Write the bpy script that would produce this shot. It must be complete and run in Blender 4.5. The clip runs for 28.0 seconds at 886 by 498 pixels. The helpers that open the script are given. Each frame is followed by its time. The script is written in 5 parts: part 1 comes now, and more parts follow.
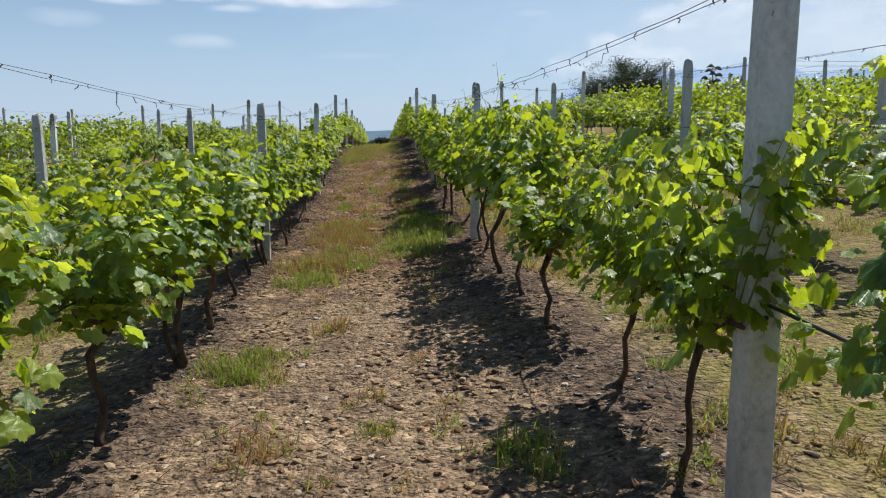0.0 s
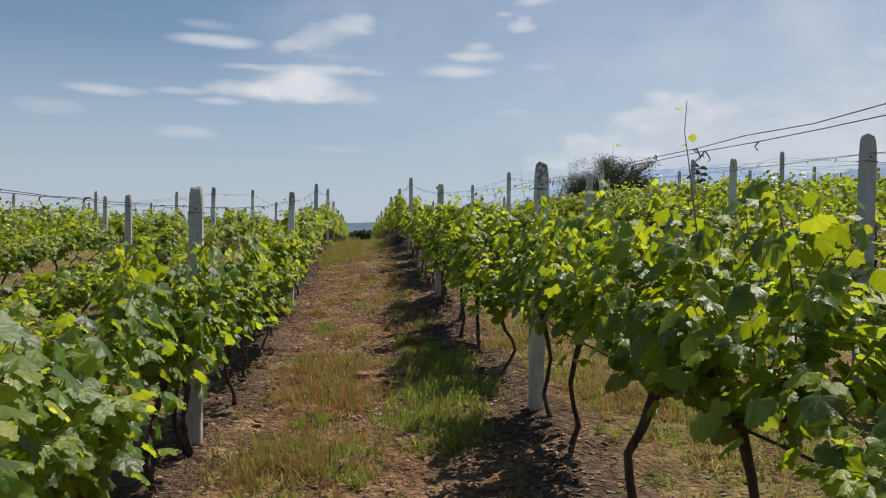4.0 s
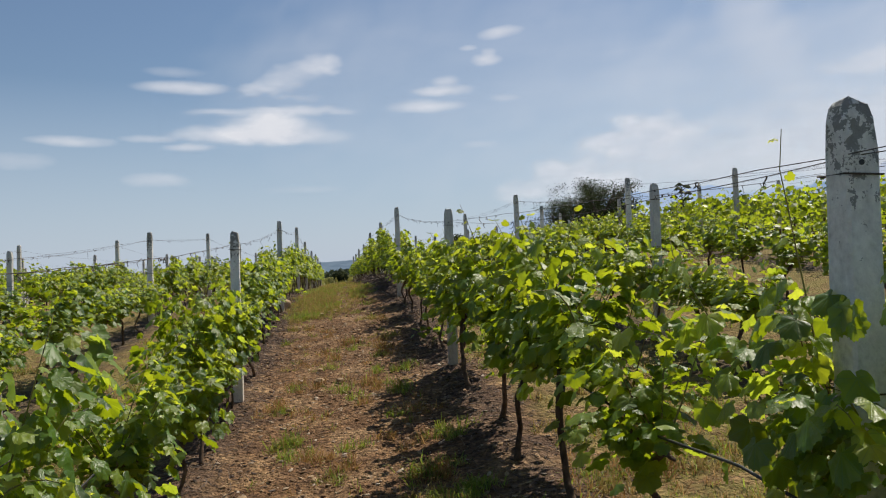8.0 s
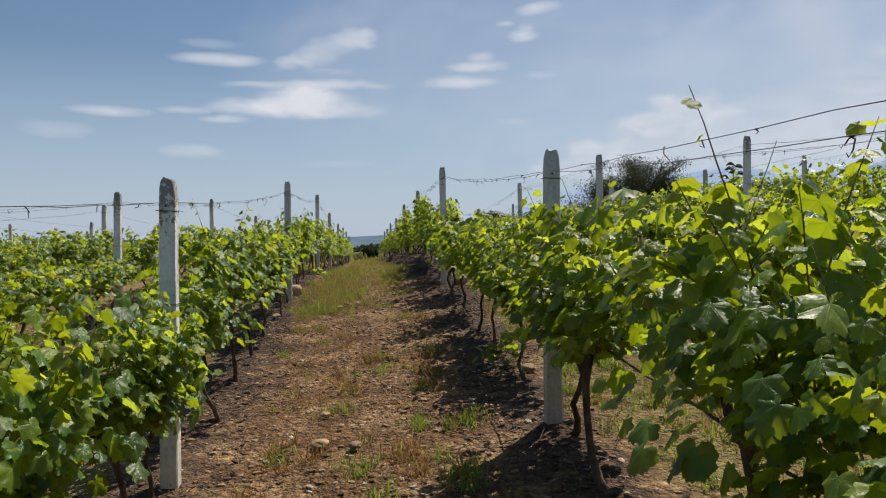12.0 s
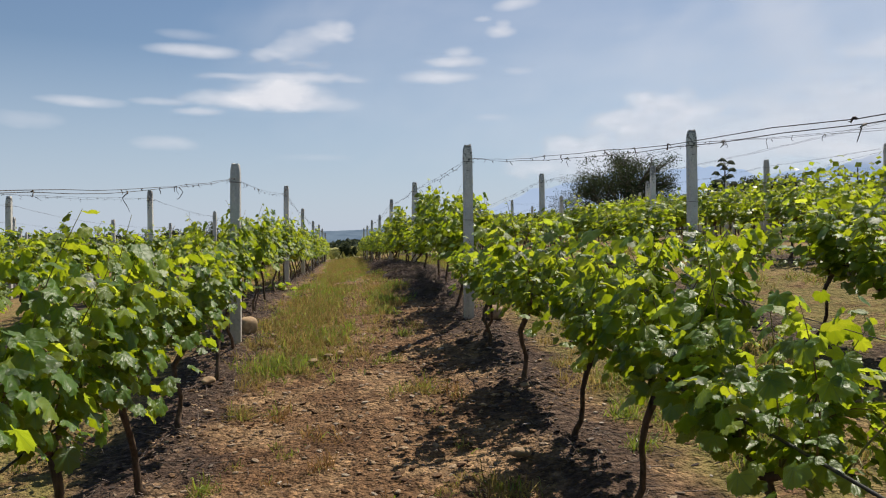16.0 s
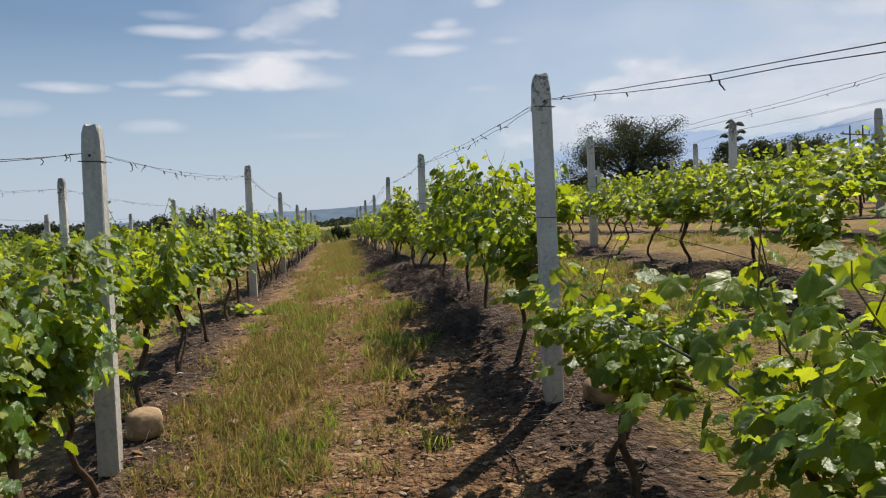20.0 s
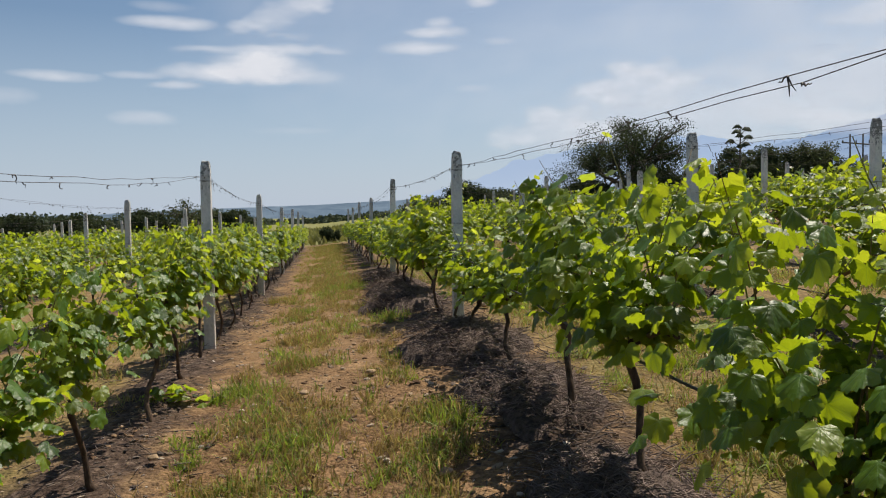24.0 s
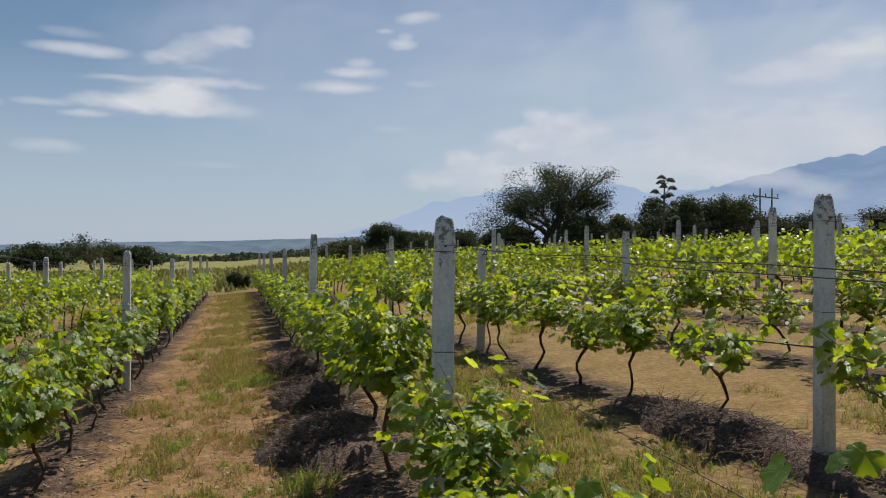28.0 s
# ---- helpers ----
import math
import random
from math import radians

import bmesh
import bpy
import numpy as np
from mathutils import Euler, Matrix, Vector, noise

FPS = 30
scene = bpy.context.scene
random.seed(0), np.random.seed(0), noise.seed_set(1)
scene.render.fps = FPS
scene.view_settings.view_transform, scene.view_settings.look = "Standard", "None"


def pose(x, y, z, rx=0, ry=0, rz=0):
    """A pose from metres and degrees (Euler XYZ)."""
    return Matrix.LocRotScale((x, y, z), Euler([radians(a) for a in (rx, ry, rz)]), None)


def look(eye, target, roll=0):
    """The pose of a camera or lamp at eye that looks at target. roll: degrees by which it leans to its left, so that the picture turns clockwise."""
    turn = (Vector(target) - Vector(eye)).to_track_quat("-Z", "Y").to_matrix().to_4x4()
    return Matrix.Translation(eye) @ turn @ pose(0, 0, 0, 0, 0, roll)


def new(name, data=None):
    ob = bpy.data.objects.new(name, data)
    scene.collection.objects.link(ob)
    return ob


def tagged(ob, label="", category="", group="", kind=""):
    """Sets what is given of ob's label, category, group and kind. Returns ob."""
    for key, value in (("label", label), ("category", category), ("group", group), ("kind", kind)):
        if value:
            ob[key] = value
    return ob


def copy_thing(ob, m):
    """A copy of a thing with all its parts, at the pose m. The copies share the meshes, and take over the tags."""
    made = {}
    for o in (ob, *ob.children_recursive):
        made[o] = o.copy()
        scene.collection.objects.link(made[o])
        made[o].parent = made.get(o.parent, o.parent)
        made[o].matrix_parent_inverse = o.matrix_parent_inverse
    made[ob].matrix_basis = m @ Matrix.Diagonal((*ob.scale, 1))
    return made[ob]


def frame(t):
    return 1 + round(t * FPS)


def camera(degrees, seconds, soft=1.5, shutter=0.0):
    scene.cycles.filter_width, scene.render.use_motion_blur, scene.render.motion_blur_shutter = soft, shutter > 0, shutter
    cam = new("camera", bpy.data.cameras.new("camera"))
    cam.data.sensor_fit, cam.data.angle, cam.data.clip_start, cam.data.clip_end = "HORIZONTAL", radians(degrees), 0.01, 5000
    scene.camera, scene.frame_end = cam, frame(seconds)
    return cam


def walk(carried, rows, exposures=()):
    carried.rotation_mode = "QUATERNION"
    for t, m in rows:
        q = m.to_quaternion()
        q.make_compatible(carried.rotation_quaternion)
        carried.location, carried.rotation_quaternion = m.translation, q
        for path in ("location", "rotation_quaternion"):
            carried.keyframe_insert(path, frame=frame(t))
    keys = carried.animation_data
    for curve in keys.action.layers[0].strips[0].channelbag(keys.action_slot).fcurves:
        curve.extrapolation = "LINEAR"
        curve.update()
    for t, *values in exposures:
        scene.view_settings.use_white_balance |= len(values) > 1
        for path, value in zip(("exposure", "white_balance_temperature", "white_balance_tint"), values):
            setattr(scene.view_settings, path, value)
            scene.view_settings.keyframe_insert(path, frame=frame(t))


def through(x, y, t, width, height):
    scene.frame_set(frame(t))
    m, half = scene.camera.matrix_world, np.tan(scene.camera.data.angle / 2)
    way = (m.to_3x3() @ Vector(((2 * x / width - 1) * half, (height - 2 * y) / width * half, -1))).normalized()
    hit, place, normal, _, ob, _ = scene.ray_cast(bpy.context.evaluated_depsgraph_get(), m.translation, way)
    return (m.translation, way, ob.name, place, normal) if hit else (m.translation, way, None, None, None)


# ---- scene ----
cam = camera(59.2, 28.0, soft=1.1)
PATH = [
    (0, (0.126, 3.45, 1.438), (0.281, 5.426, 1.17), -0.1),
    (0.5, (0.099, 3.79, 1.473), (0.269, 5.775, 1.293), 2.8),
    (1, (-0.044, 4.245, 1.508), (0.146, 6.229, 1.344), 0.3),
    (1.5, (-0.088, 4.711, 1.484), (0.065, 6.702, 1.359), 1.2),
    (2, (-0.127, 5.218, 1.534), (0.061, 7.209, 1.537), 1.2),
    (2.5, (-0.156, 5.684, 1.544), (0.063, 7.672, 1.53), -0.7),
    (3, (-0.082, 6.237, 1.595), (0.16, 8.223, 1.581), -0.0),
    (3.5, (-0.121, 6.74, 1.601), (0.131, 8.724, 1.574), 0.6),
    (4, (-0.11, 7.235, 1.588), (0.104, 9.223, 1.557), 1.0),
    (4.5, (-0.097, 7.724, 1.64), (0.063, 9.717, 1.601), 0.9),
    (6.5, (-0.054, 9.856, 1.697), (0.173, 11.84, 1.585), -0.6),
    (7, (-0.014, 10.35, 1.738), (0.221, 12.333, 1.623), -0.5),
    (7.5, (-0.069, 10.835, 1.748), (0.179, 12.819, 1.676), -1.3),
    (8, (-0.101, 11.331, 1.765), (0.173, 13.312, 1.819), -2.2),
    (8.5, (-0.069, 11.77, 1.784), (0.206, 13.75, 1.837), -1.4),
    (9, (-0.1, 12.332, 1.805), (0.202, 14.309, 1.844), -1.3),
    (9.5, (-0.071, 12.798, 1.817), (0.123, 14.788, 1.849), -0.5),
    (10, (-0.086, 13.309, 1.806), (0.108, 15.299, 1.825), -0.5),
    (10.5, (-0.091, 13.851, 1.827), (0.112, 15.84, 1.836), -0.7),
    (11, (-0.058, 14.345, 1.854), (0.077, 16.34, 1.863), 0.3),
    (11.5, (-0.011, 14.915, 1.86), (0.226, 16.901, 1.856), -0.1),
    (12, (0.001, 15.474, 1.839), (0.195, 17.464, 1.836), -0.7),
    (12.5, (-0.05, 15.966, 1.863), (0.122, 17.959, 1.851), -1.6),
    (14.5, (-0.122, 18.149, 1.959), (0.104, 20.135, 1.914), -1.2),
    (15, (-0.124, 18.651, 1.99), (0.107, 20.637, 1.937), -1.1),
    (15.5, (-0.169, 19.183, 2.031), (0.076, 21.167, 1.969), -1.2),
    (16, (-0.129, 19.713, 2.082), (0.126, 21.696, 2.066), -0.3),
    (16.5, (-0.14, 20.233, 2.102), (0.118, 22.217, 2.101), -0.6),
    (17, (-0.152, 20.749, 2.11), (0.12, 22.73, 2.093), -2.0),
    (17.5, (-0.089, 21.297, 2.147), (0.193, 23.277, 2.118), -1.5),
    (18, (-0.088, 21.809, 2.19), (0.211, 23.786, 2.156), -2.0),
    (18.5, (0.005, 22.307, 2.208), (0.306, 24.284, 2.164), -2.2),
    (19, (0.058, 22.798, 2.275), (0.363, 24.774, 2.217), -2.2),
    (19.5, (0.004, 23.287, 2.317), (0.31, 25.262, 2.243), -2.4),
    (20, (0.036, 23.817, 2.364), (0.302, 25.798, 2.281), -2.4),
    (20.5, (-0.001, 24.266, 2.4), (0.199, 26.253, 2.303), -2.3),
    (21, (-0.028, 24.733, 2.433), (0.185, 26.719, 2.321), -2.6),
    (21.5, (0.052, 25.223, 2.473), (0.274, 27.206, 2.343), -1.6),
    (22, (-0.007, 25.654, 2.51), (0.223, 27.638, 2.404), -1.8),
    (22.5, (0.037, 26.099, 2.521), (0.28, 28.083, 2.46), -2.0),
    (24.5, (-0.105, 27.919, 2.739), (0.213, 29.891, 2.645), -1.1),
    (25, (-0.175, 28.424, 2.825), (0.168, 30.393, 2.73), -1.6),
    (25.5, (-0.133, 28.914, 2.855), (0.243, 30.879, 2.833), -1.7),
    (26, (-0.14, 29.337, 2.885), (0.251, 31.298, 2.845), -1.2),
    (26.5, (-0.115, 29.83, 2.961), (0.304, 31.785, 2.902), -1.3),
    (27, (-0.02, 30.257, 3.007), (0.41, 32.209, 2.936), 0.3),
    (27.5, (0.094, 30.728, 3.041), (0.556, 32.674, 2.999), 1.4),
    (28, (0.223, 31.203, 3.091), (0.731, 33.137, 3.106), 0.4),
]
walk(cam, [(t, look(eye, target, roll)) for t, eye, target, roll in PATH], [(0.0, 0.36, 5950, 7), (1.0, 0.24, 6150, 8), (2.0, 0.14, 6350, 9), (3.5, 0.09, 6450, 10), (7.0, 0.22, 6600, 11), (8.5, 0.11, 6400, 10), (10.0, 0.07, 6350, 10), (16.0, 0.22, 6500, 11), (21.0, 0.24, 6500, 11), (25.0, 0.13, 6450, 10), (28.0, 0.03, 6450, 10)])

# ---- light ----
SUN_AZ, SUN_EL = radians(43), radians(57)
SUN_DIR = Vector((math.sin(SUN_AZ) * math.cos(SUN_EL), math.cos(SUN_AZ) * math.cos(SUN_EL), math.sin(SUN_EL)))
world = bpy.data.worlds.new("world")
scene.world = world
world.use_nodes = True
sky = world.node_tree.nodes.new("ShaderNodeTexSky")
sky.sky_type = "NISHITA"
sky.sun_disc = False
sky.sun_elevation, sky.sun_rotation = SUN_EL, SUN_AZ
sky.air_density, sky.dust_density, sky.ozone_density = 1.1, 0.5, 3.0
world.node_tree.links.new(sky.outputs[0], world.node_tree.nodes["Background"].inputs[0])
world.node_tree.nodes["Background"].inputs[1].default_value = 0.069
sun = new("sun", bpy.data.lights.new("sun", "SUN"))
sun.data.energy, sun.data.angle, sun.data.color = 5.0, radians(0.53), (1.0, 0.915, 0.78)
sun.matrix_world = look(SUN_DIR * 60, (0, 0, 0))
scene.view_settings.exposure = 0.0


# ---- materials ----
def nodes_of(name):
    m = bpy.data.materials.new(name)
    m.use_nodes = True
    return m, m.node_tree, m.node_tree.nodes["Principled BSDF"]


def add(t, kind, **kw):
    n = t.nodes.new(kind)
    for k, v in kw.items():
        n.inputs[k].default_value = v
    return n


def noise_at(t, scale, detail=4.0, rough=0.55, coord="Object", stretch=None):
    c = t.nodes.new("ShaderNodeTexCoord")
    n = add(t, "ShaderNodeTexNoise", Scale=scale, Detail=detail, Roughness=rough)
    if stretch:
        m = add(t, "ShaderNodeMapping", Scale=stretch)
        t.links.new(c.outputs[coord], m.inputs[0])
        t.links.new(m.outputs[0], n.inputs[0])
    else:
        t.links.new(c.outputs[coord], n.inputs[0])
    return n.outputs["Fac"]


def ramp(t, fac, stops):
    r = t.nodes.new("ShaderNodeValToRGB")
    e = r.color_ramp.elements
    while len(e) < len(stops):
        e.new(0.5)
    for el, (p, c) in zip(e, stops):
        el.position, el.color = p, (*c, 1)
    t.links.new(fac, r.inputs[0])
    return r.outputs[0]


def mixc(t, fac, a, b, how="MIX"):
    n = t.nodes.new("ShaderNodeMix")
    n.data_type, n.blend_type = "RGBA", how
    for sock, v in ((n.inputs[0], fac), (n.inputs[6], a), (n.inputs[7], b)):
        if isinstance(v, (float, int)):
            sock.default_value = v
        elif isinstance(v, tuple):
            sock.default_value = (*v, 1)
        else:
            t.links.new(v, sock)
    return n.outputs[2]


def calc(t, op, a, b=None, c=None):
    n = t.nodes.new("ShaderNodeMath")
    n.operation = op
    for s, v in zip(n.inputs, (a, b, c)):
        if v is None:
            continue
        if isinstance(v, (float, int)):
            s.default_value = v
        else:
            t.links.new(v, s)
    return n.outputs[0]


def bumped(t, p, height, strength=0.4, distance=0.02):
    b = add(t, "ShaderNodeBump", Strength=strength, Distance=distance)
    t.links.new(height, b.inputs["Height"])
    t.links.new(b.outputs[0], p.inputs["Normal"])


def simple(name, lo, hi, scale=20.0, rough=0.8, bump=0.4, dist=0.01, stretch=None, spec=0.3, own=0.0):
    """Two-tone noise material; own: how much each object differs in brightness."""
    m, t, p = nodes_of(name)
    f = noise_at(t, scale, 5, 0.6, stretch=stretch)
    g = noise_at(t, scale * 0.17, 3, 0.5)
    col = ramp(t, calc(t, "ADD", calc(t, "MULTIPLY", f, 0.6), calc(t, "MULTIPLY", g, 0.4)), [(0.36, lo), (0.64, hi)])
    if own:
        o = t.nodes.new("ShaderNodeObjectInfo")
        k = calc(t, "MULTIPLY_ADD", o.outputs["Random"], own, 1 - own / 2)
        h = add(t, "ShaderNodeHueSaturation")
        t.links.new(k, h.inputs["Value"])
        t.links.new(col, h.inputs["Color"])
        col = h.outputs[0]
    t.links.new(col, p.inputs["Base Color"])
    p.inputs["Roughness"].default_value = rough
    p.inputs["Specular IOR Level"].default_value = spec
    if bump:
        bumped(t, p, f, bump, dist)
    return m


def leafy(name, dark, mid, yellow, through, share=0.42, rough=0.36, spec=0.6, vein=False):
    """Leaf that shines on top and lets sunlight through; tone differs from leaf to leaf."""
    m, t, p = nodes_of(name)
    o, g = t.nodes.new("ShaderNodeObjectInfo"), t.nodes.new("ShaderNodeNewGeometry")
    rnd = calc(t, "FRACT", calc(t, "ADD", o.outputs["Random"], g.outputs["Random Per Island"]))
    fine = noise_at(t, 40, 3)
    col = ramp(t, calc(t, "ADD", calc(t, "MULTIPLY", rnd, 0.85), calc(t, "MULTIPLY", fine, 0.15)),
               [(0.05, dark), (0.45, mid), (0.74, mid), (0.97, yellow)])
    height = noise_at(t, 60, 2)
    thin = None
    if vein:
        # leaf_at holds the place on the blade: across, along from the stalk, 1
        at = t.nodes.new("ShaderNodeAttribute")
        at.attribute_name = "leaf_at"
        xyz = t.nodes.new("ShaderNodeSeparateXYZ")
        t.links.new(at.outputs["Vector"], xyz.inputs[0])
        u, w, on = calc(t, "ABSOLUTE", xyz.outputs[0]), xyz.outputs[1], xyz.outputs[2]
        line = None
        for a in (0.0, 0.82, 1.85):
            along = calc(t, "ADD", calc(t, "MULTIPLY", u, math.sin(a)), calc(t, "MULTIPLY", w, math.cos(a)))
            across = calc(t, "ABSOLUTE", calc(t, "SUBTRACT", calc(t, "MULTIPLY", u, math.cos(a)), calc(t, "MULTIPLY", w, math.sin(a))))
            one = calc(t, "MULTIPLY", calc(t, "GREATER_THAN", along, 0.0), calc(t, "MAXIMUM", 0.0, calc(t, "SUBTRACT", 1.0, calc(t, "DIVIDE", across, 0.022))))
            line = one if line is None else calc(t, "MAXIMUM", line, one)
        line = calc(t, "MULTIPLY", line, on)
        col = mixc(t, calc(t, "MULTIPLY", line, 0.55), col, tuple(min(c * 1.7 + 0.05, 1) for c in mid))
        # blade puffed up between the veins, differently on each leaf
        own = t.nodes.new("ShaderNodeVectorMath")
        own.operation, own.inputs[1].default_value = "MULTIPLY_ADD", (4.5, 4.5, 0.0)
        shift = t.nodes.new("ShaderNodeCombineXYZ")
        t.links.new(calc(t, "MULTIPLY", rnd, 37.0), shift.inputs[2])
        t.links.new(at.outputs["Vector"], own.inputs[0])
        t.links.new(shift.outputs[0], own.inputs[2])
        puff = add(t, "ShaderNodeTexNoise", Scale=1.0, Detail=2.0, Roughness=0.5)
        t.links.new(own.outputs[0], puff.inputs[0])
        height = calc(t, "ADD", calc(t, "MULTIPLY", height, 0.25), calc(t, "SUBTRACT", calc(t, "MULTIPLY", puff.outputs["Fac"], 2.6), calc(t, "MULTIPLY", line, 0.35)))
        thin = calc(t, "SUBTRACT", 1.0, calc(t, "MULTIPLY", line, 0.4))
    t.links.new(col, p.inputs["Base Color"])
    p.inputs["Roughness"].default_value = rough
    p.inputs["Specular IOR Level"].default_value = spec
    bumped(t, p, height, 0.35, 0.007 if vein else 0.006)
    tr = t.nodes.new("ShaderNodeBsdfTranslucent")
    thr = ramp(t, rnd, [(0.0, tuple(c * 0.7 for c in through)), (0.7, through), (0.97, tuple(min(c * 1.35 + 0.04, 1) for c in through))])
    if thin is not None:
        thr = mixc(t, calc(t, "SUBTRACT", 1.0, thin), thr, mid)
    t.links.new(thr, tr.inputs[0])
    mix = t.nodes.new("ShaderNodeMixShader")
    mix.inputs[0].default_value = share
    t.links.new(p.outputs[0], mix.inputs[1])
    t.links.new(tr.outputs[0], mix.inputs[2])
    t.links.new(mix.outputs[0], t.nodes["Material Output"].inputs[0])
    return m


def grit(name, stops, rough=0.92):
    """Loose pieces, each of its own tone, with a fine grain."""
    m, t, p = nodes_of(name)
    g = t.nodes.new("ShaderNodeNewGeometry")
    col = ramp(t, g.outputs["Random Per Island"], stops)
    col = mixc(t, 0.7, col, ramp(t, noise_at(t, 90, 4, 0.65), [(0.3, (0.6, 0.58, 0.56)), (0.65, (1.2, 1.2, 1.2))]), "MULTIPLY")
    t.links.new(col, p.inputs["Base Color"])
    p.inputs["Roughness"].default_value = rough
    p.inputs["Specular IOR Level"].default_value = 0.25
    bumped(t, p, noise_at(t, 120, 3), 0.4, 0.004)
    return m


def soil():
    """Stony brown soil, litter with painted shade below the vine rows, grassland past the vineyard."""
    m, t, p = nodes_of("soil")
    c = t.nodes.new("ShaderNodeTexCoord")
    s = t.nodes.new("ShaderNodeSeparateXYZ")
    t.links.new(c.outputs["Object"], s.inputs[0])
    x, y = s.outputs[0], s.outputs[1]
    big, mid, fine, grit = (noise_at(t, k, d, r) for k, d, r in ((0.35, 4, 0.6), (2.2, 5, 0.6), (16, 5, 0.65), (70, 3, 0.6)))
    col = ramp(t, mid, [(0.36, (0.112, 0.06, 0.032)), (0.5, (0.19, 0.111, 0.06)), (0.64, (0.34, 0.228, 0.13))])
    # the far half of the walk has a more orange, sandier soil
    warm = calc(t, "SMOOTH_MIN", 1.0, calc(t, "MAXIMUM", 0.0, calc(t, "MULTIPLY", calc(t, "SUBTRACT", y, 27.0), 0.12)), 0.1)
    col = mixc(t, calc(t, "MULTIPLY", warm, 0.55), col, mixc(t, fine, (0.2, 0.118, 0.052), (0.35, 0.222, 0.105)))
    col = mixc(t, calc(t, "MULTIPLY", big, 0.35), col, (0.235, 0.15, 0.082))
    # and its first metres are pale and dusty
    dust = calc(t, "MINIMUM", 0.42, calc(t, "MAXIMUM", 0.0, calc(t, "MULTIPLY", calc(t, "SUBTRACT", 12.5, y), 0.15)))
    col = mixc(t, dust, col, mixc(t, mid, (0.2, 0.155, 0.115), (0.47, 0.39, 0.3)))
    col = mixc(t, calc(t, "MULTIPLY_ADD", warm, -0.4, 0.75), col, ramp(t, fine, [(0.34, (0.3, 0.28, 0.27)), (0.52, (0.95, 0.93, 0.9)), (0.68, (1.4, 1.36, 1.3))]), "MULTIPLY")
    col = mixc(t, calc(t, "MULTIPLY_ADD", warm, -0.3, 0.6), col, ramp(t, grit, [(0.35, (0.5, 0.47, 0.45)), (0.65, (1.3, 1.3, 1.3))]), "MULTIPLY")
    crumb = add(t, "ShaderNodeTexVoronoi", Scale=30.0)
    t.links.new(c.outputs["Object"], crumb.inputs["Vector"])
    tone = t.nodes.new("ShaderNodeSeparateColor")
    t.links.new(crumb.outputs["Color"], tone.inputs[0])
    col = mixc(t, calc(t, "SUBTRACT", 0.8, calc(t, "MULTIPLY", warm, 0.5)), col, ramp(t, tone.outputs[0], [(0.1, (0.62, 0.6, 0.58)), (0.7, (1.05, 1.03, 1.0)), (0.97, (1.45, 1.4, 1.32))]), "MULTIPLY")
    # thin dry grass cover in the outer alleys
    outer = calc(t, "MINIMUM", 1.0, calc(t, "MAXIMUM", 0.0, calc(t, "MULTIPLY", calc(t, "SUBTRACT", calc(t, "ABSOLUTE", x), 1.55), 3.0)))
    cover = calc(t, "MULTIPLY", calc(t, "MULTIPLY", outer, calc(t, "MULTIPLY_ADD", warm, -0.45, 1.0)), ramp(t, noise_at(t, 3.5, 5, 0.65), [(0.32, (0, 0, 0)), (0.56, (0.92, 0.92, 0.92))]))
    col = mixc(t, cover, col, ramp(t, fine, [(0.3, (0.09, 0.085, 0.026)), (0.55, (0.205, 0.17, 0.055)), (0.75, (0.32, 0.245, 0.095))]))
    # litter with the rows' shade painted in: distance from the nearest row line
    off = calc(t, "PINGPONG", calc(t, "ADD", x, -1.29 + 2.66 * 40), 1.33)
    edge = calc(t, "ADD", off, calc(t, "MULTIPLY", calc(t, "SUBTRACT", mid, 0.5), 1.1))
    litter_shade = ramp(t, edge, [(0.18, (1, 1, 1)), (0.5, (0, 0, 0))])
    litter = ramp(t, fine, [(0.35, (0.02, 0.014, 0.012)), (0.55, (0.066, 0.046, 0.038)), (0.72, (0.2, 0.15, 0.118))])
    # before 18 m the dark is mostly painted shade, beyond it rotting litter
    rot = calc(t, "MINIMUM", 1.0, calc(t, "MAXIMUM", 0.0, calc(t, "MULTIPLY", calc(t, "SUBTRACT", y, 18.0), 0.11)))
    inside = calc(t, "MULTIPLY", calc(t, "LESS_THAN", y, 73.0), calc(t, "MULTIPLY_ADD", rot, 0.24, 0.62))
    col = mixc(t, calc(t, "MULTIPLY", litter_shade, inside), col, litter)
    meadow = ramp(t, mid, [(0.3, (0.14, 0.15, 0.045)), (0.7, (0.27, 0.25, 0.09))])
    far = calc(t, "MINIMUM", 1.0, calc(t, "MAXIMUM", 0.0, calc(t, "MULTIPLY", calc(t, "SUBTRACT", y, 74.0), 0.25)))
    col = mixc(t, far, col, meadow)
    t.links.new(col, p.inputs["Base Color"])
    p.inputs["Roughness"].default_value = 0.95
    p.inputs["Specular IOR Level"].default_value = 0.15
    lumps = []
    for k in (17.0, 46.0):
        v = add(t, "ShaderNodeTexVoronoi", Scale=k)
        t.links.new(c.outputs["Object"], v.inputs["Vector"])
        lumps.append(calc(t, "SUBTRACT", 1.0, v.outputs["Distance"]))
    h = calc(t, "ADD", calc(t, "ADD", calc(t, "MULTIPLY", lumps[0], 1.0), calc(t, "MULTIPLY", lumps[1], 0.5)), calc(t, "MULTIPLY", fine, 0.8))
    bumped(t, p, calc(t, "MULTIPLY", h, calc(t, "MULTIPLY_ADD", warm, -0.65, 1.0)), 1.0, 0.035)
    return m


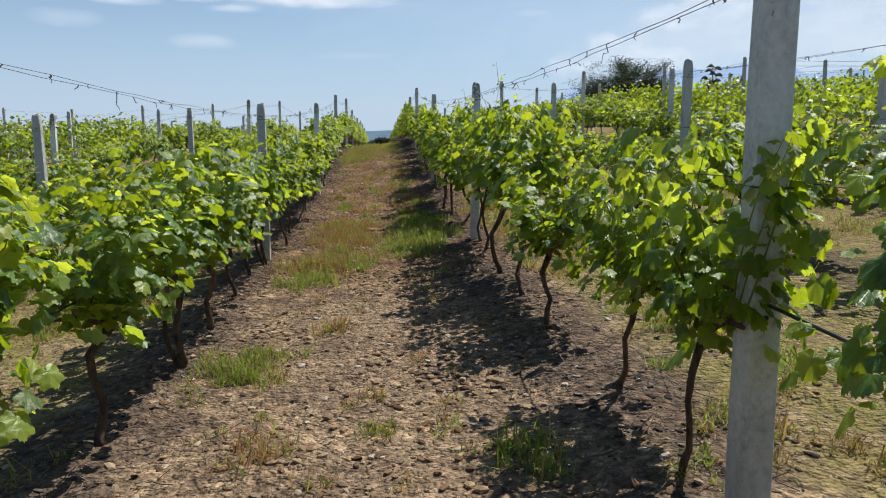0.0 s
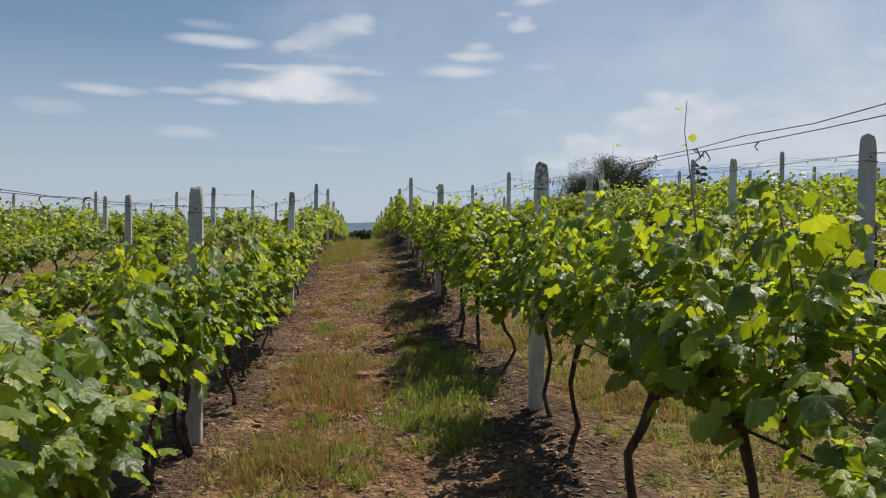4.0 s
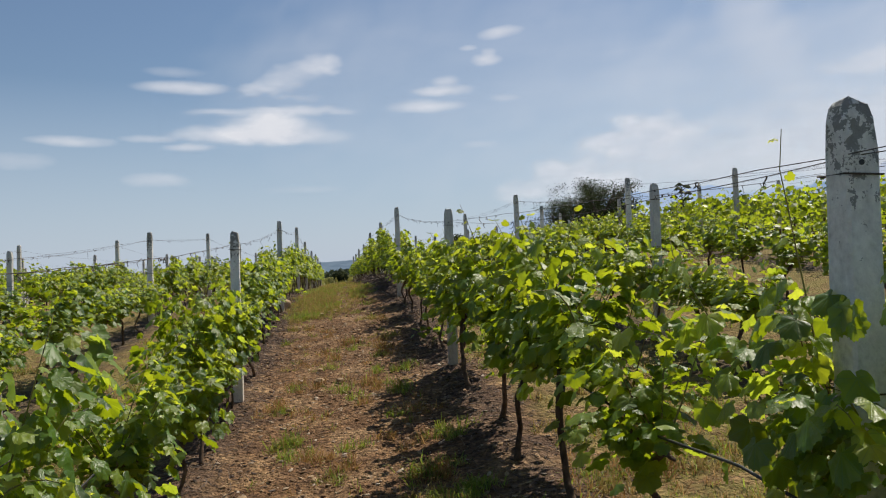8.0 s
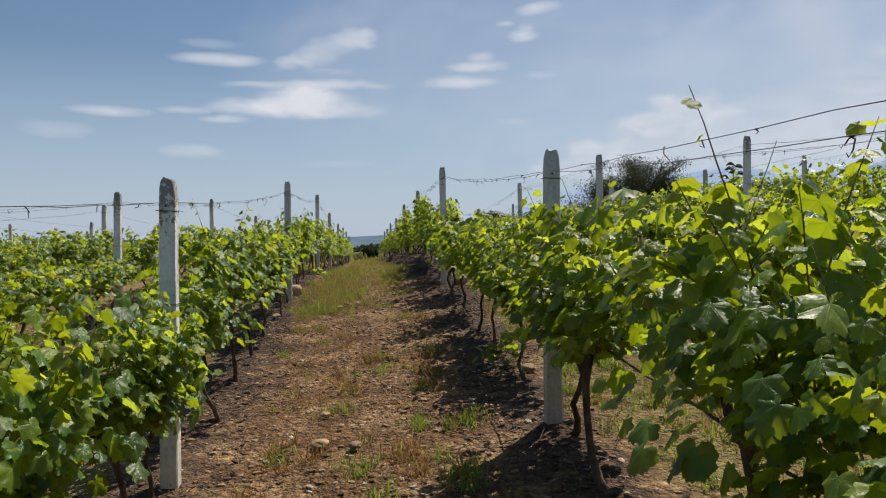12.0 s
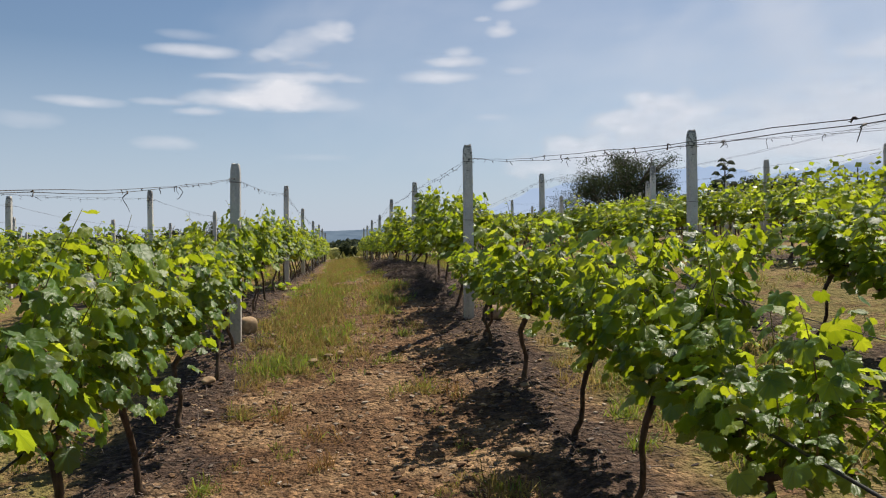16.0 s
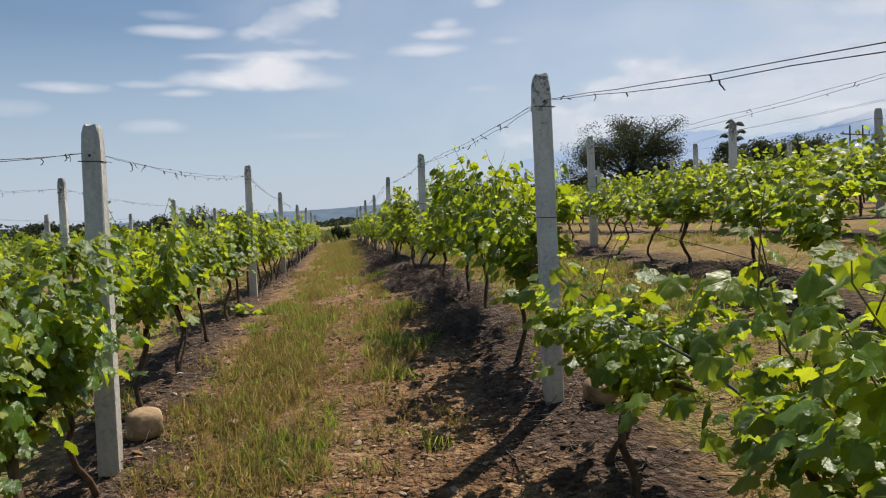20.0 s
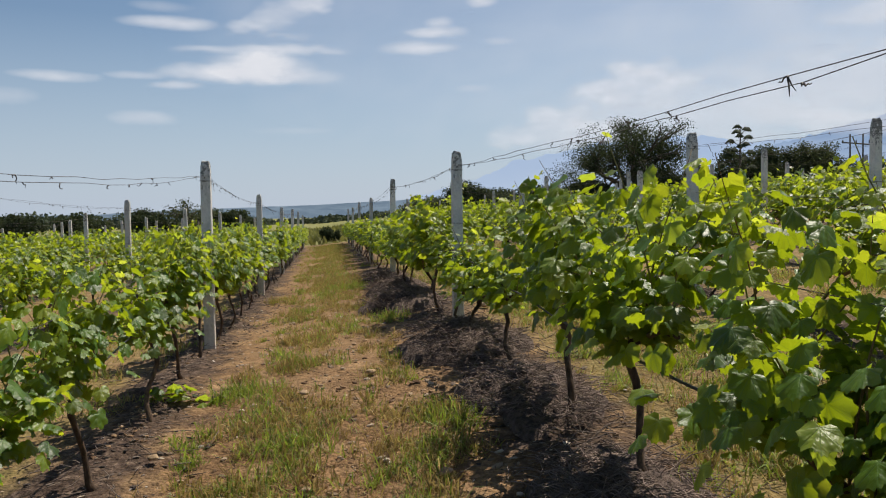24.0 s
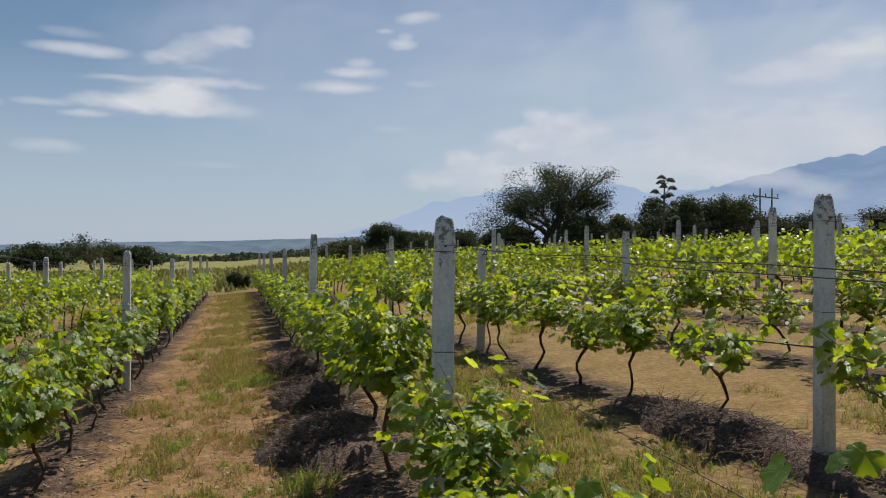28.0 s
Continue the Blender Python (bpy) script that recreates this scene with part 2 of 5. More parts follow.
def concrete():
    m, t, p = nodes_of("weathered concrete")
    f, g = noise_at(t, 45, 5, 0.65), noise_at(t, 7, 4, 0.6, stretch=(1.6, 1.6, 0.5))
    o = t.nodes.new("ShaderNodeObjectInfo")
    col = ramp(t, calc(t, "ADD", calc(t, "MULTIPLY", f, 0.45), calc(t, "MULTIPLY", g, 0.55)),
               [(0.34, (0.34, 0.328, 0.305)), (0.47, (0.54, 0.525, 0.49)), (0.62, (0.68, 0.665, 0.62))])
    # lichen and soot toward the cast top, in blotches
    c = t.nodes.new("ShaderNodeTexCoord")
    s = t.nodes.new("ShaderNodeSeparateXYZ")
    t.links.new(c.outputs["Object"], s.inputs[0])
    top = calc(t, "MULTIPLY", calc(t, "MAXIMUM", 0.0, calc(t, "SUBTRACT", s.outputs[2], 1.35)), 1.6)
    lich = calc(t, "GREATER_THAN", calc(t, "ADD", noise_at(t, 24, 5, 0.7), calc(t, "MULTIPLY", top, calc(t, "MULTIPLY", o.outputs["Random"], 0.4))), 0.75)
    col = mixc(t, calc(t, "MULTIPLY", lich, 0.7), col, (0.07, 0.068, 0.062))
    foot = calc(t, "MAXIMUM", 0.0, calc(t, "SUBTRACT", 0.45, s.outputs[2]))
    col = mixc(t, calc(t, "MULTIPLY", foot, 0.9), col, (0.36, 0.26, 0.17))
    h = add(t, "ShaderNodeHueSaturation")
    t.links.new(calc(t, "MULTIPLY_ADD", o.outputs["Random"], 0.5, 0.78), h.inputs["Value"])
    t.links.new(col, h.inputs["Color"])
    t.links.new(h.outputs[0], p.inputs["Base Color"])
    p.inputs["Roughness"].default_value = 0.9
    bumped(t, p, calc(t, "ADD", f, calc(t, "MULTIPLY", g, 0.6)), 0.5, 0.012)
    return m


def glow(name, stops, scale, axis_mix=0.0, stretch=(1, 1, 1)):
    """Distance with its haze put into the colours, as a plain self-lit backdrop."""
    m, t, p = nodes_of(name)
    t.nodes.remove(p)
    e = t.nodes.new("ShaderNodeEmission")
    f = noise_at(t, scale, 5, 0.55, stretch=stretch)
    if axis_mix:
        c = t.nodes.new("ShaderNodeTexCoord")
        s = t.nodes.new("ShaderNodeSeparateXYZ")
        t.links.new(c.outputs["Generated"], s.inputs[0])
        f = calc(t, "ADD", calc(t, "MULTIPLY", f, 1 - axis_mix), calc(t, "MULTIPLY", s.outputs[2], axis_mix))
    t.links.new(ramp(t, f, stops), e.inputs[0])
    t.links.new(e.outputs[0], t.nodes["Material Output"].inputs[0])
    return m


def cloud_mat(name, grain, strength=0.86):
    """Self-lit cloud of the density stored on its mesh, thinned by a fine grain, clear where there is none."""
    m, t, p = nodes_of(name)
    t.nodes.remove(p)
    c, o = t.nodes.new("ShaderNodeTexCoord"), t.nodes.new("ShaderNodeObjectInfo")
    at = t.nodes.new("ShaderNodeAttribute")
    at.attribute_name = "cloud_amount"
    shift = t.nodes.new("ShaderNodeVectorMath")
    shift.operation = "ADD"
    t.links.new(c.outputs["Object"], shift.inputs[0])
    t.links.new(o.outputs["Location"], shift.inputs[1])
    wide = add(t, "ShaderNodeMapping", Scale=(0.45, 1.0, 1.0))
    t.links.new(shift.outputs[0], wide.inputs[0])
    n1 = add(t, "ShaderNodeTexNoise", Scale=grain, Detail=6.0, Roughness=0.55)
    t.links.new(wide.outputs[0], n1.inputs[0])
    torn = calc(t, "MULTIPLY", calc(t, "SUBTRACT", n1.outputs["Fac"], 0.5), calc(t, "MULTIPLY", at.outputs["Fac"], 1.3))
    alpha = calc(t, "MINIMUM", 0.95, calc(t, "MAXIMUM", 0.0, calc(t, "ADD", at.outputs["Fac"], torn)))
    e = add(t, "ShaderNodeEmission", Strength=strength)
    t.links.new(ramp(t, n1.outputs["Fac"], [(0.3, (0.68, 0.705, 0.77)), (0.65, (0.80, 0.81, 0.85))]), e.inputs[0])
    tr, mx = t.nodes.new("ShaderNodeBsdfTransparent"), t.nodes.new("ShaderNodeMixShader")
    t.links.new(alpha, mx.inputs[0])
    t.links.new(tr.outputs[0], mx.inputs[1])
    t.links.new(e.outputs[0], mx.inputs[2])
    t.links.new(mx.outputs[0], t.nodes["Material Output"].inputs[0])
    return m


SOIL, CONCRETE = soil(), concrete()
LEAF = leafy("vine leaf", (0.011, 0.036, 0.006), (0.058, 0.13, 0.011), (0.22, 0.265, 0.03), (0.53, 0.65, 0.015), 0.39, 0.45, 0.5, True)
YOUNG_LEAF = leafy("young vine leaf", (0.06, 0.11, 0.02), (0.13, 0.2, 0.022), (0.28, 0.305, 0.042), (0.62, 0.69, 0.025), 0.48, 0.48, 0.5, True)
BARK = simple("vine bark", (0.034, 0.021, 0.014), (0.15, 0.096, 0.062), 38, 0.9, 0.8, 0.012, (1, 1, 0.22), own=0.5)
CANE = simple("vine cane", (0.10, 0.05, 0.02), (0.21, 0.15, 0.05), 30, 0.6, 0.2, 0.004)
SHOOT = simple("green shoot", (0.12, 0.13, 0.03), (0.24, 0.2, 0.06), 30, 0.5, 0.2, 0.004)
WIRE = simple("rusty wire", (0.035, 0.03, 0.028), (0.11, 0.085, 0.07), 60, 0.6, 0.2, 0.003)
HOSE = simple("black hose", (0.012, 0.012, 0.013), (0.04, 0.038, 0.036), 20, 0.45, 0.1, 0.003, spec=0.5)
ROCK = simple("field stone", (0.2, 0.13, 0.075), (0.46, 0.33, 0.2), 11, 0.9, 0.6, 0.02, own=0.45)
TWIG = simple("dry twig", (0.05, 0.038, 0.032), (0.22, 0.17, 0.14), 25, 0.95, 0.2, 0.004)
HEAP = simple("rotting prunings", (0.03, 0.021, 0.017), (0.16, 0.113, 0.09), 26, 0.97, 1.0, 0.05)
GRASS = leafy("green grass", (0.035, 0.07, 0.012), (0.09, 0.155, 0.025), (0.26, 0.26, 0.065), (0.42, 0.52, 0.05), 0.4, 0.45, 0.45)
RUSTY = leafy("rusty dry grass", (0.13, 0.06, 0.022), (0.27, 0.14, 0.05), (0.44, 0.29, 0.12), (0.5, 0.3, 0.1), 0.36, 0.6, 0.3)
STRAW = leafy("dry grass", (0.1, 0.065, 0.022), (0.24, 0.165, 0.055), (0.48, 0.37, 0.16), (0.5, 0.37, 0.11), 0.38, 0.6, 0.3)
TREE_LEAF = leafy("tree leaf", (0.018, 0.03, 0.016), (0.036, 0.052, 0.026), (0.07, 0.085, 0.042), (0.09, 0.11, 0.04), 0.22, 0.75, 0.1)
# distance haze put into the colour: a paler copy of the tree leaf
HAZY_WOOD_LEAF = leafy("hazed wood leaf", (0.035, 0.05, 0.035), (0.055, 0.075, 0.05), (0.085, 0.1, 0.065), (0.1, 0.12, 0.06), 0.22, 0.8, 0.1)
OLIVE_LEAF = leafy("thin tree leaf", (0.04, 0.05, 0.026), (0.07, 0.084, 0.042), (0.11, 0.12, 0.06), (0.1, 0.12, 0.04), 0.3, 0.75, 0.1)
TREE_BARK = simple("tree bark", (0.04, 0.033, 0.028), (0.13, 0.11, 0.09), 6, 0.95, 0.6, 0.03)
POLE_WOOD = simple("grey pole wood", (0.05, 0.045, 0.04), (0.13, 0.12, 0.11), 5, 0.9, 0.3, 0.01)


# ---- mesh helpers ----
def mesh_of(name, verts, faces, mat, smooth=True):
    me = bpy.data.meshes.new(name)
    me.from_pydata(np.asarray(verts, float), [], np.asarray(faces) if isinstance(faces, np.ndarray) else faces)
    me.materials.append(mat)
    if smooth:
        me.polygons.foreach_set("use_smooth", np.ones(len(me.polygons), bool))
    me.update()
    return me


def part(name, me, parent, label="", m=None):
    ob = new(name, me)
    ob.parent = parent
    if m is not None:
        ob.matrix_basis = m
    return tagged(ob, label)


class Soup:
    """Gathers pieces into one mesh."""

    def __init__(self):
        self.v, self.f, self.n = [], [], 0

    def put(self, verts, faces):
        self.v.append(np.asarray(verts, float))
        self.f.extend([tuple(i + self.n for i in f) for f in faces])
        self.n += len(verts)
        return self

    def mesh(self, name, mat, smooth=True):
        return mesh_of(name, np.concatenate(self.v), self.f, mat, smooth)


def tube(path, radii, sides=6, cap=True):
    """Skin of a bent, tapering rod."""
    path = [Vector(p) for p in path]
    verts, faces = [], []
    ref = Vector((0.31, 0.87, 0.17)).normalized()
    for i, p in enumerate(path):
        way = (path[min(i + 1, len(path) - 1)] - path[max(i - 1, 0)]).normalized()
        u = way.cross(ref)
        if u.length < 0.2:
            u = way.cross(Vector((1, 0, 0)))
        u.normalize()
        w = way.cross(u)
        for k in range(sides):
            a = 2 * math.pi * k / sides
            verts.append(p + (u * math.cos(a) + w * math.sin(a)) * radii[i])
    for i in range(len(path) - 1):
        for k in range(sides):
            a, b = i * sides + k, i * sides + (k + 1) % sides
            faces.append((a, b, b + sides, a + sides))
    if cap:
        faces += [tuple(range(sides))[::-1], tuple(range(len(verts) - sides, len(verts)))]
    return verts, faces


def lump(rng, size, rough=0.25, level=2, block=1.0):
    """A stone: a rounded block with dents."""
    bm = bmesh.new()
    bmesh.ops.create_icosphere(bm, subdivisions=level, radius=1)
    seed = Vector((rng.uniform(0, 50), rng.uniform(0, 50), rng.uniform(0, 50)))
    for v in bm.verts:
        v.co = Vector([math.copysign(abs(c) ** block, c) for c in v.co])
        k = 1 + rough * noise.noise(v.co * 1.3 + seed) + rough * 0.5 * noise.noise(v.co * 3.1 + seed)
        v.co = Vector((v.co.x * size[0], v.co.y * size[1], v.co.z * size[2])) * k
    verts, faces = [v.co.copy() for v in bm.verts], [tuple(v.index for v in f.verts) for f in bm.faces]
    bm.free()
    return verts, faces


# ---- the lie of the land ----
PROF_Y = [-60, 0, 8, 13, 17, 20, 24, 28, 31, 34, 38, 45, 60, 75, 110, 200]
PROF_Z = [-0.1, 0, 0.02, 0.05, 0.12, 0.38, 0.68, 1.05, 1.28, 1.38, 1.3, 1.2, 1.1, 1.0, 1.0, 0.9]


def base_z(y):
    return (np.interp(y - 1.5, PROF_Y, PROF_Z) + 2 * np.interp(y, PROF_Y, PROF_Z) + np.interp(y + 1.5, PROF_Y, PROF_Z)) / 4


def ground_z(x, y):
    cross = np.interp(x, [-120, -40, -9, -1.3, 6, 20, 45, 120], [-1.2, -0.9, -0.4, -0.115, 0.55, 1.35, 2.2, 3.2])
    return base_z(y) + cross * np.interp(y, [150, 600], [1, 0.5])


def relief(x, y):
    """Clods and hollows close to the walk, and soil drawn up a little along the rows."""
    if abs(x) > 3.3 or not 2.5 < y < 46.5:
        return 0.0
    off = abs((x - 1.29 + 106.4 + 1.33) % 2.66 - 1.33)
    return (0.024 * noise.noise((x * 1.1, y * 1.1, 0.3)) + 0.017 * noise.noise((x * 4.3, y * 4.3, 5.1)) + 0.015 * noise.noise((x * 9.0, y * 9.0, 9.7))
            + 0.05 * math.exp(-(off / 0.3) ** 2))


def gz(x, y):
    return float(ground_z(x, y)) + relief(float(x), float(y))


def row_x(k):
    """Line of the k-th vine row: 0 is the first on the right of the walk, -1 the first on its left."""
    return 1.29 + 2.66 * k if k >= 0 else -1.29 + 2.66 * (k + 1)


POST_Y = [-1.9, 5.75, 13.3, 20.8, 28.3, 35.6, 43.0, 50.4, 57.8, 65.2, 72.5]
END_Y = 73.0


GRID = {}


def gz_many(x, y):
    """Ground heights at many points, by the ground's own mesh."""
    x, y = np.asarray(x, float), np.asarray(y, float)
    xs, ys, b = GRID["xs"], GRID["ys"], GRID["bumps"]
    i, j = np.clip(np.searchsorted(ys, y) - 1, 0, len(ys) - 2), np.clip(np.searchsorted(xs, x) - 1, 0, len(xs) - 2)
    v, u = (y - ys[i]) / (ys[i + 1] - ys[i]), (x - xs[j]) / (xs[j + 1] - xs[j])
    return ground_z(x, y) + (b[i, j] * (1 - u) + b[i, j + 1] * u) * (1 - v) + (b[i + 1, j] * (1 - u) + b[i + 1, j + 1] * u) * v


def build_ground():
    xs = np.concatenate([[-4000, -1500, -500, -200, -110], np.arange(-60, -12, 4.0), np.arange(-12, -3.2, 0.4), np.arange(-3.2, 3.2, 0.055),
                         np.arange(3.2, 12, 0.4), np.arange(12, 62, 4.0), [110, 200, 500, 1500, 4000]])
    ys = np.concatenate([[-400, -100, -40], np.arange(-12, 3, 1.0), np.arange(3, 46, 0.06), np.arange(46, 80, 0.6), np.arange(80, 140, 6.0), [160, 200, 300, 600, 1500, 4000]])
    X, Y = np.meshgrid(xs, ys)
    Z = ground_z(X, Y)
    near = (np.abs(X) < 3.3) & (Y > 2.5) & (Y < 46.5)
    idx = np.argwhere(near)
    bumps = np.zeros_like(Z)
    for i, j in idx:
        bumps[i, j] = relief(float(X[i, j]), float(Y[i, j]))
    Z += bumps
    GRID.update(xs=xs, ys=ys, bumps=bumps)
    ny, nx = X.shape
    a = (np.arange(ny - 1)[:, None] * nx + np.arange(nx - 1)[None]).ravel()
    faces = np.stack([a, a + 1, a + 1 + nx, a + nx], 1)
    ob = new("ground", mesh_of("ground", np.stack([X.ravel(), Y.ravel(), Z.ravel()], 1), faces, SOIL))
    tagged(ob, "brown stony vineyard soil with dark bands of litter and painted shade", "ground", kind="structure")


build_ground()


# ---- concrete posts ----
def post_mesh(name, h, w, rng, bent=0.0):
    """Cast square post with chamfered corners, a tapered head and a slightly uneven outline."""
    levels = [(-0.12, w), (0.0, w), (0.4, w * 0.99), (0.9, w * 0.96), (1.4, w * 0.93), (h - 0.14, w * 0.91), (h - 0.05, w * 0.83), (h - 0.012, w * 0.72), (h, w * 0.60)]
    verts, faces = [], []
    for z, s in levels:
        c = 0.16 if z < h - 0.02 else 0.3
        dx = bent * (z / h) ** 2 + rng.uniform(-0.0025, 0.0025)
        for px, py in ((1, c), (1, -c), (1 - c, -1), (-1 + c, -1), (-1, -c), (-1, c), (-1 + c, 1), (1 - c, 1)):
            px, py = (px, py * (1 - c) / c) if abs(px) == 1 else (px, py)
            verts.append(((px + rng.uniform(-0.025, 0.025)) * s / 2 + dx, (py + rng.uniform(-0.025, 0.025)) * s / 2, z + (rng.uniform(-0.012, 0.012) if z >= h - 0.01 else 0)))
    n = 8
    order = (1, 2, 3, 4, 5, 6, 7, 0)
    for i in range(len(levels) - 1):
        for k in range(n):
            a, b = i * n + k, i * n + order[k]
            faces.append((b, a, a + n, b + n))
    faces.append(tuple(range(len(verts) - n, len(verts))))
    return mesh_of(name, verts, faces, CONCRETE, False)


def tie_mesh(name, w, r=0.0028):
    c = w / 2 + 0.004
    ring = [(c, c, 0), (-c, c, 0.004), (-c, -c, 0), (c, -c, -0.004), (c, c, 0.002), (c + 0.02, c + 0.015, 0.0)]
    return mesh_of(name, *tube(ring, [r] * len(ring), 5), WIRE)


# solid disc without an opening; the hole's dark inside is its black colour
def hole_mesh(name):
    bm = bmesh.new()
    bmesh.ops.create_cone(bm, cap_ends=True, segments=10, radius1=0.008, radius2=0.008, depth=0.006)
    me = bpy.data.meshes.new(name)
    bm.to_mesh(me)
    bm.free()
    me.materials.append(HOSE)
    return me


rng = random.Random(11)
POST_KINDS = []
for k in range(6):
    h, w = 1.95 + rng.uniform(-0.06, 0.08), 0.112 + rng.uniform(-0.006, 0.006)
    POST_KINDS.append((post_mesh("post_shaft", h, w, rng, rng.uniform(-0.015, 0.015)), h, w))
TIE_TOP, TIE_LOW, HOLE = tie_mesh("wire_tie", 0.108), tie_mesh("wire_tie", 0.113), hole_mesh("bolt_hole")


def post(x, y, kind, lean=(0.0, 0.0), height=None):
    me, h, w = POST_KINDS[kind]
    ob = new("concrete_post")
    ob.empty_display_size = 0.1
    s = (height or h) / h
    ob.matrix_basis = pose(x, y, gz(x, y) + 0.02, lean[1], lean[0], 0) @ Matrix.Diagonal((1, 1, s, 1))
    shaft = part("shaft", me, ob)
    part("wire_tie", TIE_TOP, ob, "twisted rusty wire loop", pose(0, 0, (h - 0.2)))
    if abs(x) < 9:
        part("wire_tie", TIE_LOW, ob, "twisted rusty wire loop", pose(0, 0, 1.12))
        part("bolt_hole", HOLE, shaft, "", pose(0.0, -w * 0.452, h - 0.17, 90, 0, 0))
        part("bolt_hole", HOLE, shaft, "", pose(0.0, -w * 0.49, 0.72, 90, 0, 0))
    return tagged(ob, "weathered grey concrete trellis post with a tapered head" if kind % 2 else "grey concrete trellis post stained dark at its head", "post", "trellis posts")


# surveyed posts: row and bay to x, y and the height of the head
SURVEY = {(0, 5.75): (1.275, 5.72, 2.08), (0, 13.3): (1.31, 13.3, 2.185), (0, 20.8): (1.29, 20.85, 2.515), (0, 28.3): (1.262, 28.3, 3.17), (0, 35.6): (1.30, 35.3, 3.295), (-1, 13.3): (-1.33, 13.3, 1.93), (-1, 20.8): (-1.25, 20.55, 2.295),
          (-1, 28.3): (-1.275, 28.33, 2.945), (-1, 35.6): (-1.28, 36.05, 3.27), (1, 13.3): (3.96, 13.15, 2.47), (1, 20.8): (3.95, 20.8, 2.76), (1, 28.3): (3.98, 28.5, 3.4), (1, 35.6): (4.0, 35.58, 3.51), (1, 43.0): (3.95, 43.0, 3.21),
          (2, 20.8): (6.61, 20.76, 3.09), (2, 28.3): (6.61, 28.49, 3.72), (2, 35.6): (6.61, 36.08, 3.73), (2, 43.0): (6.61, 43.25, 3.52), (3, 20.8): (9.27, 20.76, 3.42), (3, 28.3): (9.27, 28.5, 3.9), (3, 35.6): (9.27, 36.07, 3.9), (4, 28.3): (11.93, 28.5, 4.2),
          (-2, 20.8): (-3.95, 20.78, 2.2), (-2, 28.3): (-3.95, 28.33, 2.78), (-2, 35.6): (-3.95, 35.98, 3.16), (-2, 43.0): (-3.95, 43.85, 3.06), (-3, 20.8): (-6.61, 20.28, 2.05), (-3, 28.3): (-6.61, 28.1, 2.48), (-3, 35.6): (-6.61, 35.93, 3.03), (-4, 28.3): (-9.27, 28.15, 2.42)}
POSTS = {}
for k in range(-9, 10):
    for y in POST_Y:
        r = random.Random(k * 100 + int(y))
        x, py = row_x(k), y + r.uniform(-0.12, 0.12) * (k not in (0, -1))
        head = gz(x, py) + 1.95 + r.uniform(-0.09, 0.09)
        x, py, head = SURVEY.get((k, y), (x, py, head))
        POSTS[k, y] = (x, py, head)
        if abs(k) < 6 or y > 12:
            still = (k, y) in SURVEY
            post(x, py, r.randrange(6), (0 if still else r.uniform(-0.8, 0.8), 0 if still else r.uniform(-0.8, 0.8)), head - gz(x, py) - 0.02)


# ---- wires and hoses ----
def sagged(x, y0, y1, z0, z1, sag, n=10, wob=0.0, r=None):
    out = []
    for i in range(n + 1):
        t = i / n
        w = 0 if r is None or i in (0, n) else wob
        out.append((x + (r.uniform(-w, w) if w else 0), y0 + (y1 - y0) * t, z0 + (z1 - z0) * t - 4 * sag * t * (1 - t) + (r.uniform(-w, w) if w else 0)))
    return out


def knot(rng, p, s):
    """Dry tendril left curled round a wire."""
    pts, q = [], Vector(p)
    for i in range(5):
        pts.append(q.copy())
        q += Vector((rng.uniform(-1, 1), rng.uniform(-1, 1), rng.uniform(-1.6, 0.6))) * s
    return tube(pts, [0.0035, 0.003, 0.0025, 0.002, 0.001], 4)


for k in range(-5, 6):
    x, r = row_x(k), random.Random(300 + k)
    near = k in (-2, -1, 0, 1)
    top = new("trellis_wire")
    top.location = (x, POST_Y[0], gz(x, POST_Y[0]) + 1.75)
    base = Vector(top.location)
    low = new("trellis_wire")
    low.location = (x, POST_Y[0], gz(x, POST_Y[0]) + 1.12)
    hose = new("irrigation_hose")
    hose.location = (x, POST_Y[0], gz(x, POST_Y[0]) + 0.62)
    spots = Soup()
    for a, b in zip(POST_Y, POST_Y[1:]):
        (xa, ya, ha), (xb, yb, hb) = POSTS[k, a], POSTS[k, b]
        za, zb = gz(xa, ya), gz(xb, yb)
        for s, sag in ((-0.018, 0.035), (0.018, 0.055)):
            p = sagged((xa + xb) / 2 + s, ya, yb, ha - 0.15, hb - 0.15, sag + r.uniform(-0.02, 0.04), 18, 0.007, r)
            part("strand", mesh_of("strand", [Vector(v) - base for v in tube(p, [0.0016] * len(p), 4)[0]], tube(p, [0.0016] * len(p), 4)[1], WIRE), top)
            if near:
                for q in range(13):
                    i = r.randrange(1, 18)
                    v, f = knot(r, p[i], 0.011 if r.random() < 0.8 else 0.026)
                    spots.put([Vector(c) - base for c in v], f)
        p = sagged(x + 0.06, ya, yb, za + 1.14, zb + 1.14, 0.03, 8, 0.006, r)
        v, f = tube(p, [0.002] * len(p), 4)
        part("strand", mesh_of("strand", [Vector(c) - Vector(low.location) for c in v], f, WIRE), low)
        p = sagged(x - 0.03, ya, yb, za + 0.78, zb + 0.78, 0.05 + r.uniform(0, 0.06), 12, 0.02, r)
        v, f = tube(p, [0.006] * len(p), 6)
        part("hose_length", mesh_of("hose_length", [Vector(c) - Vector(hose.location) for c in v], f, HOSE), hose)
    if spots.n:
        tagged(part("tendril_litter", spots.mesh("tendril_litter", WIRE), top, "curled dry tendrils on the wire"), kind="stuff")
    tagged(top, "pair of rusty wires strung over the post heads", "wire", "trellis wires")
    tagged(low, "thin rusty wire running through the vine leaves", "wire", "trellis wires")
    tagged(hose, "black plastic drip hose slung below the vines", "hose", "irrigation hoses")


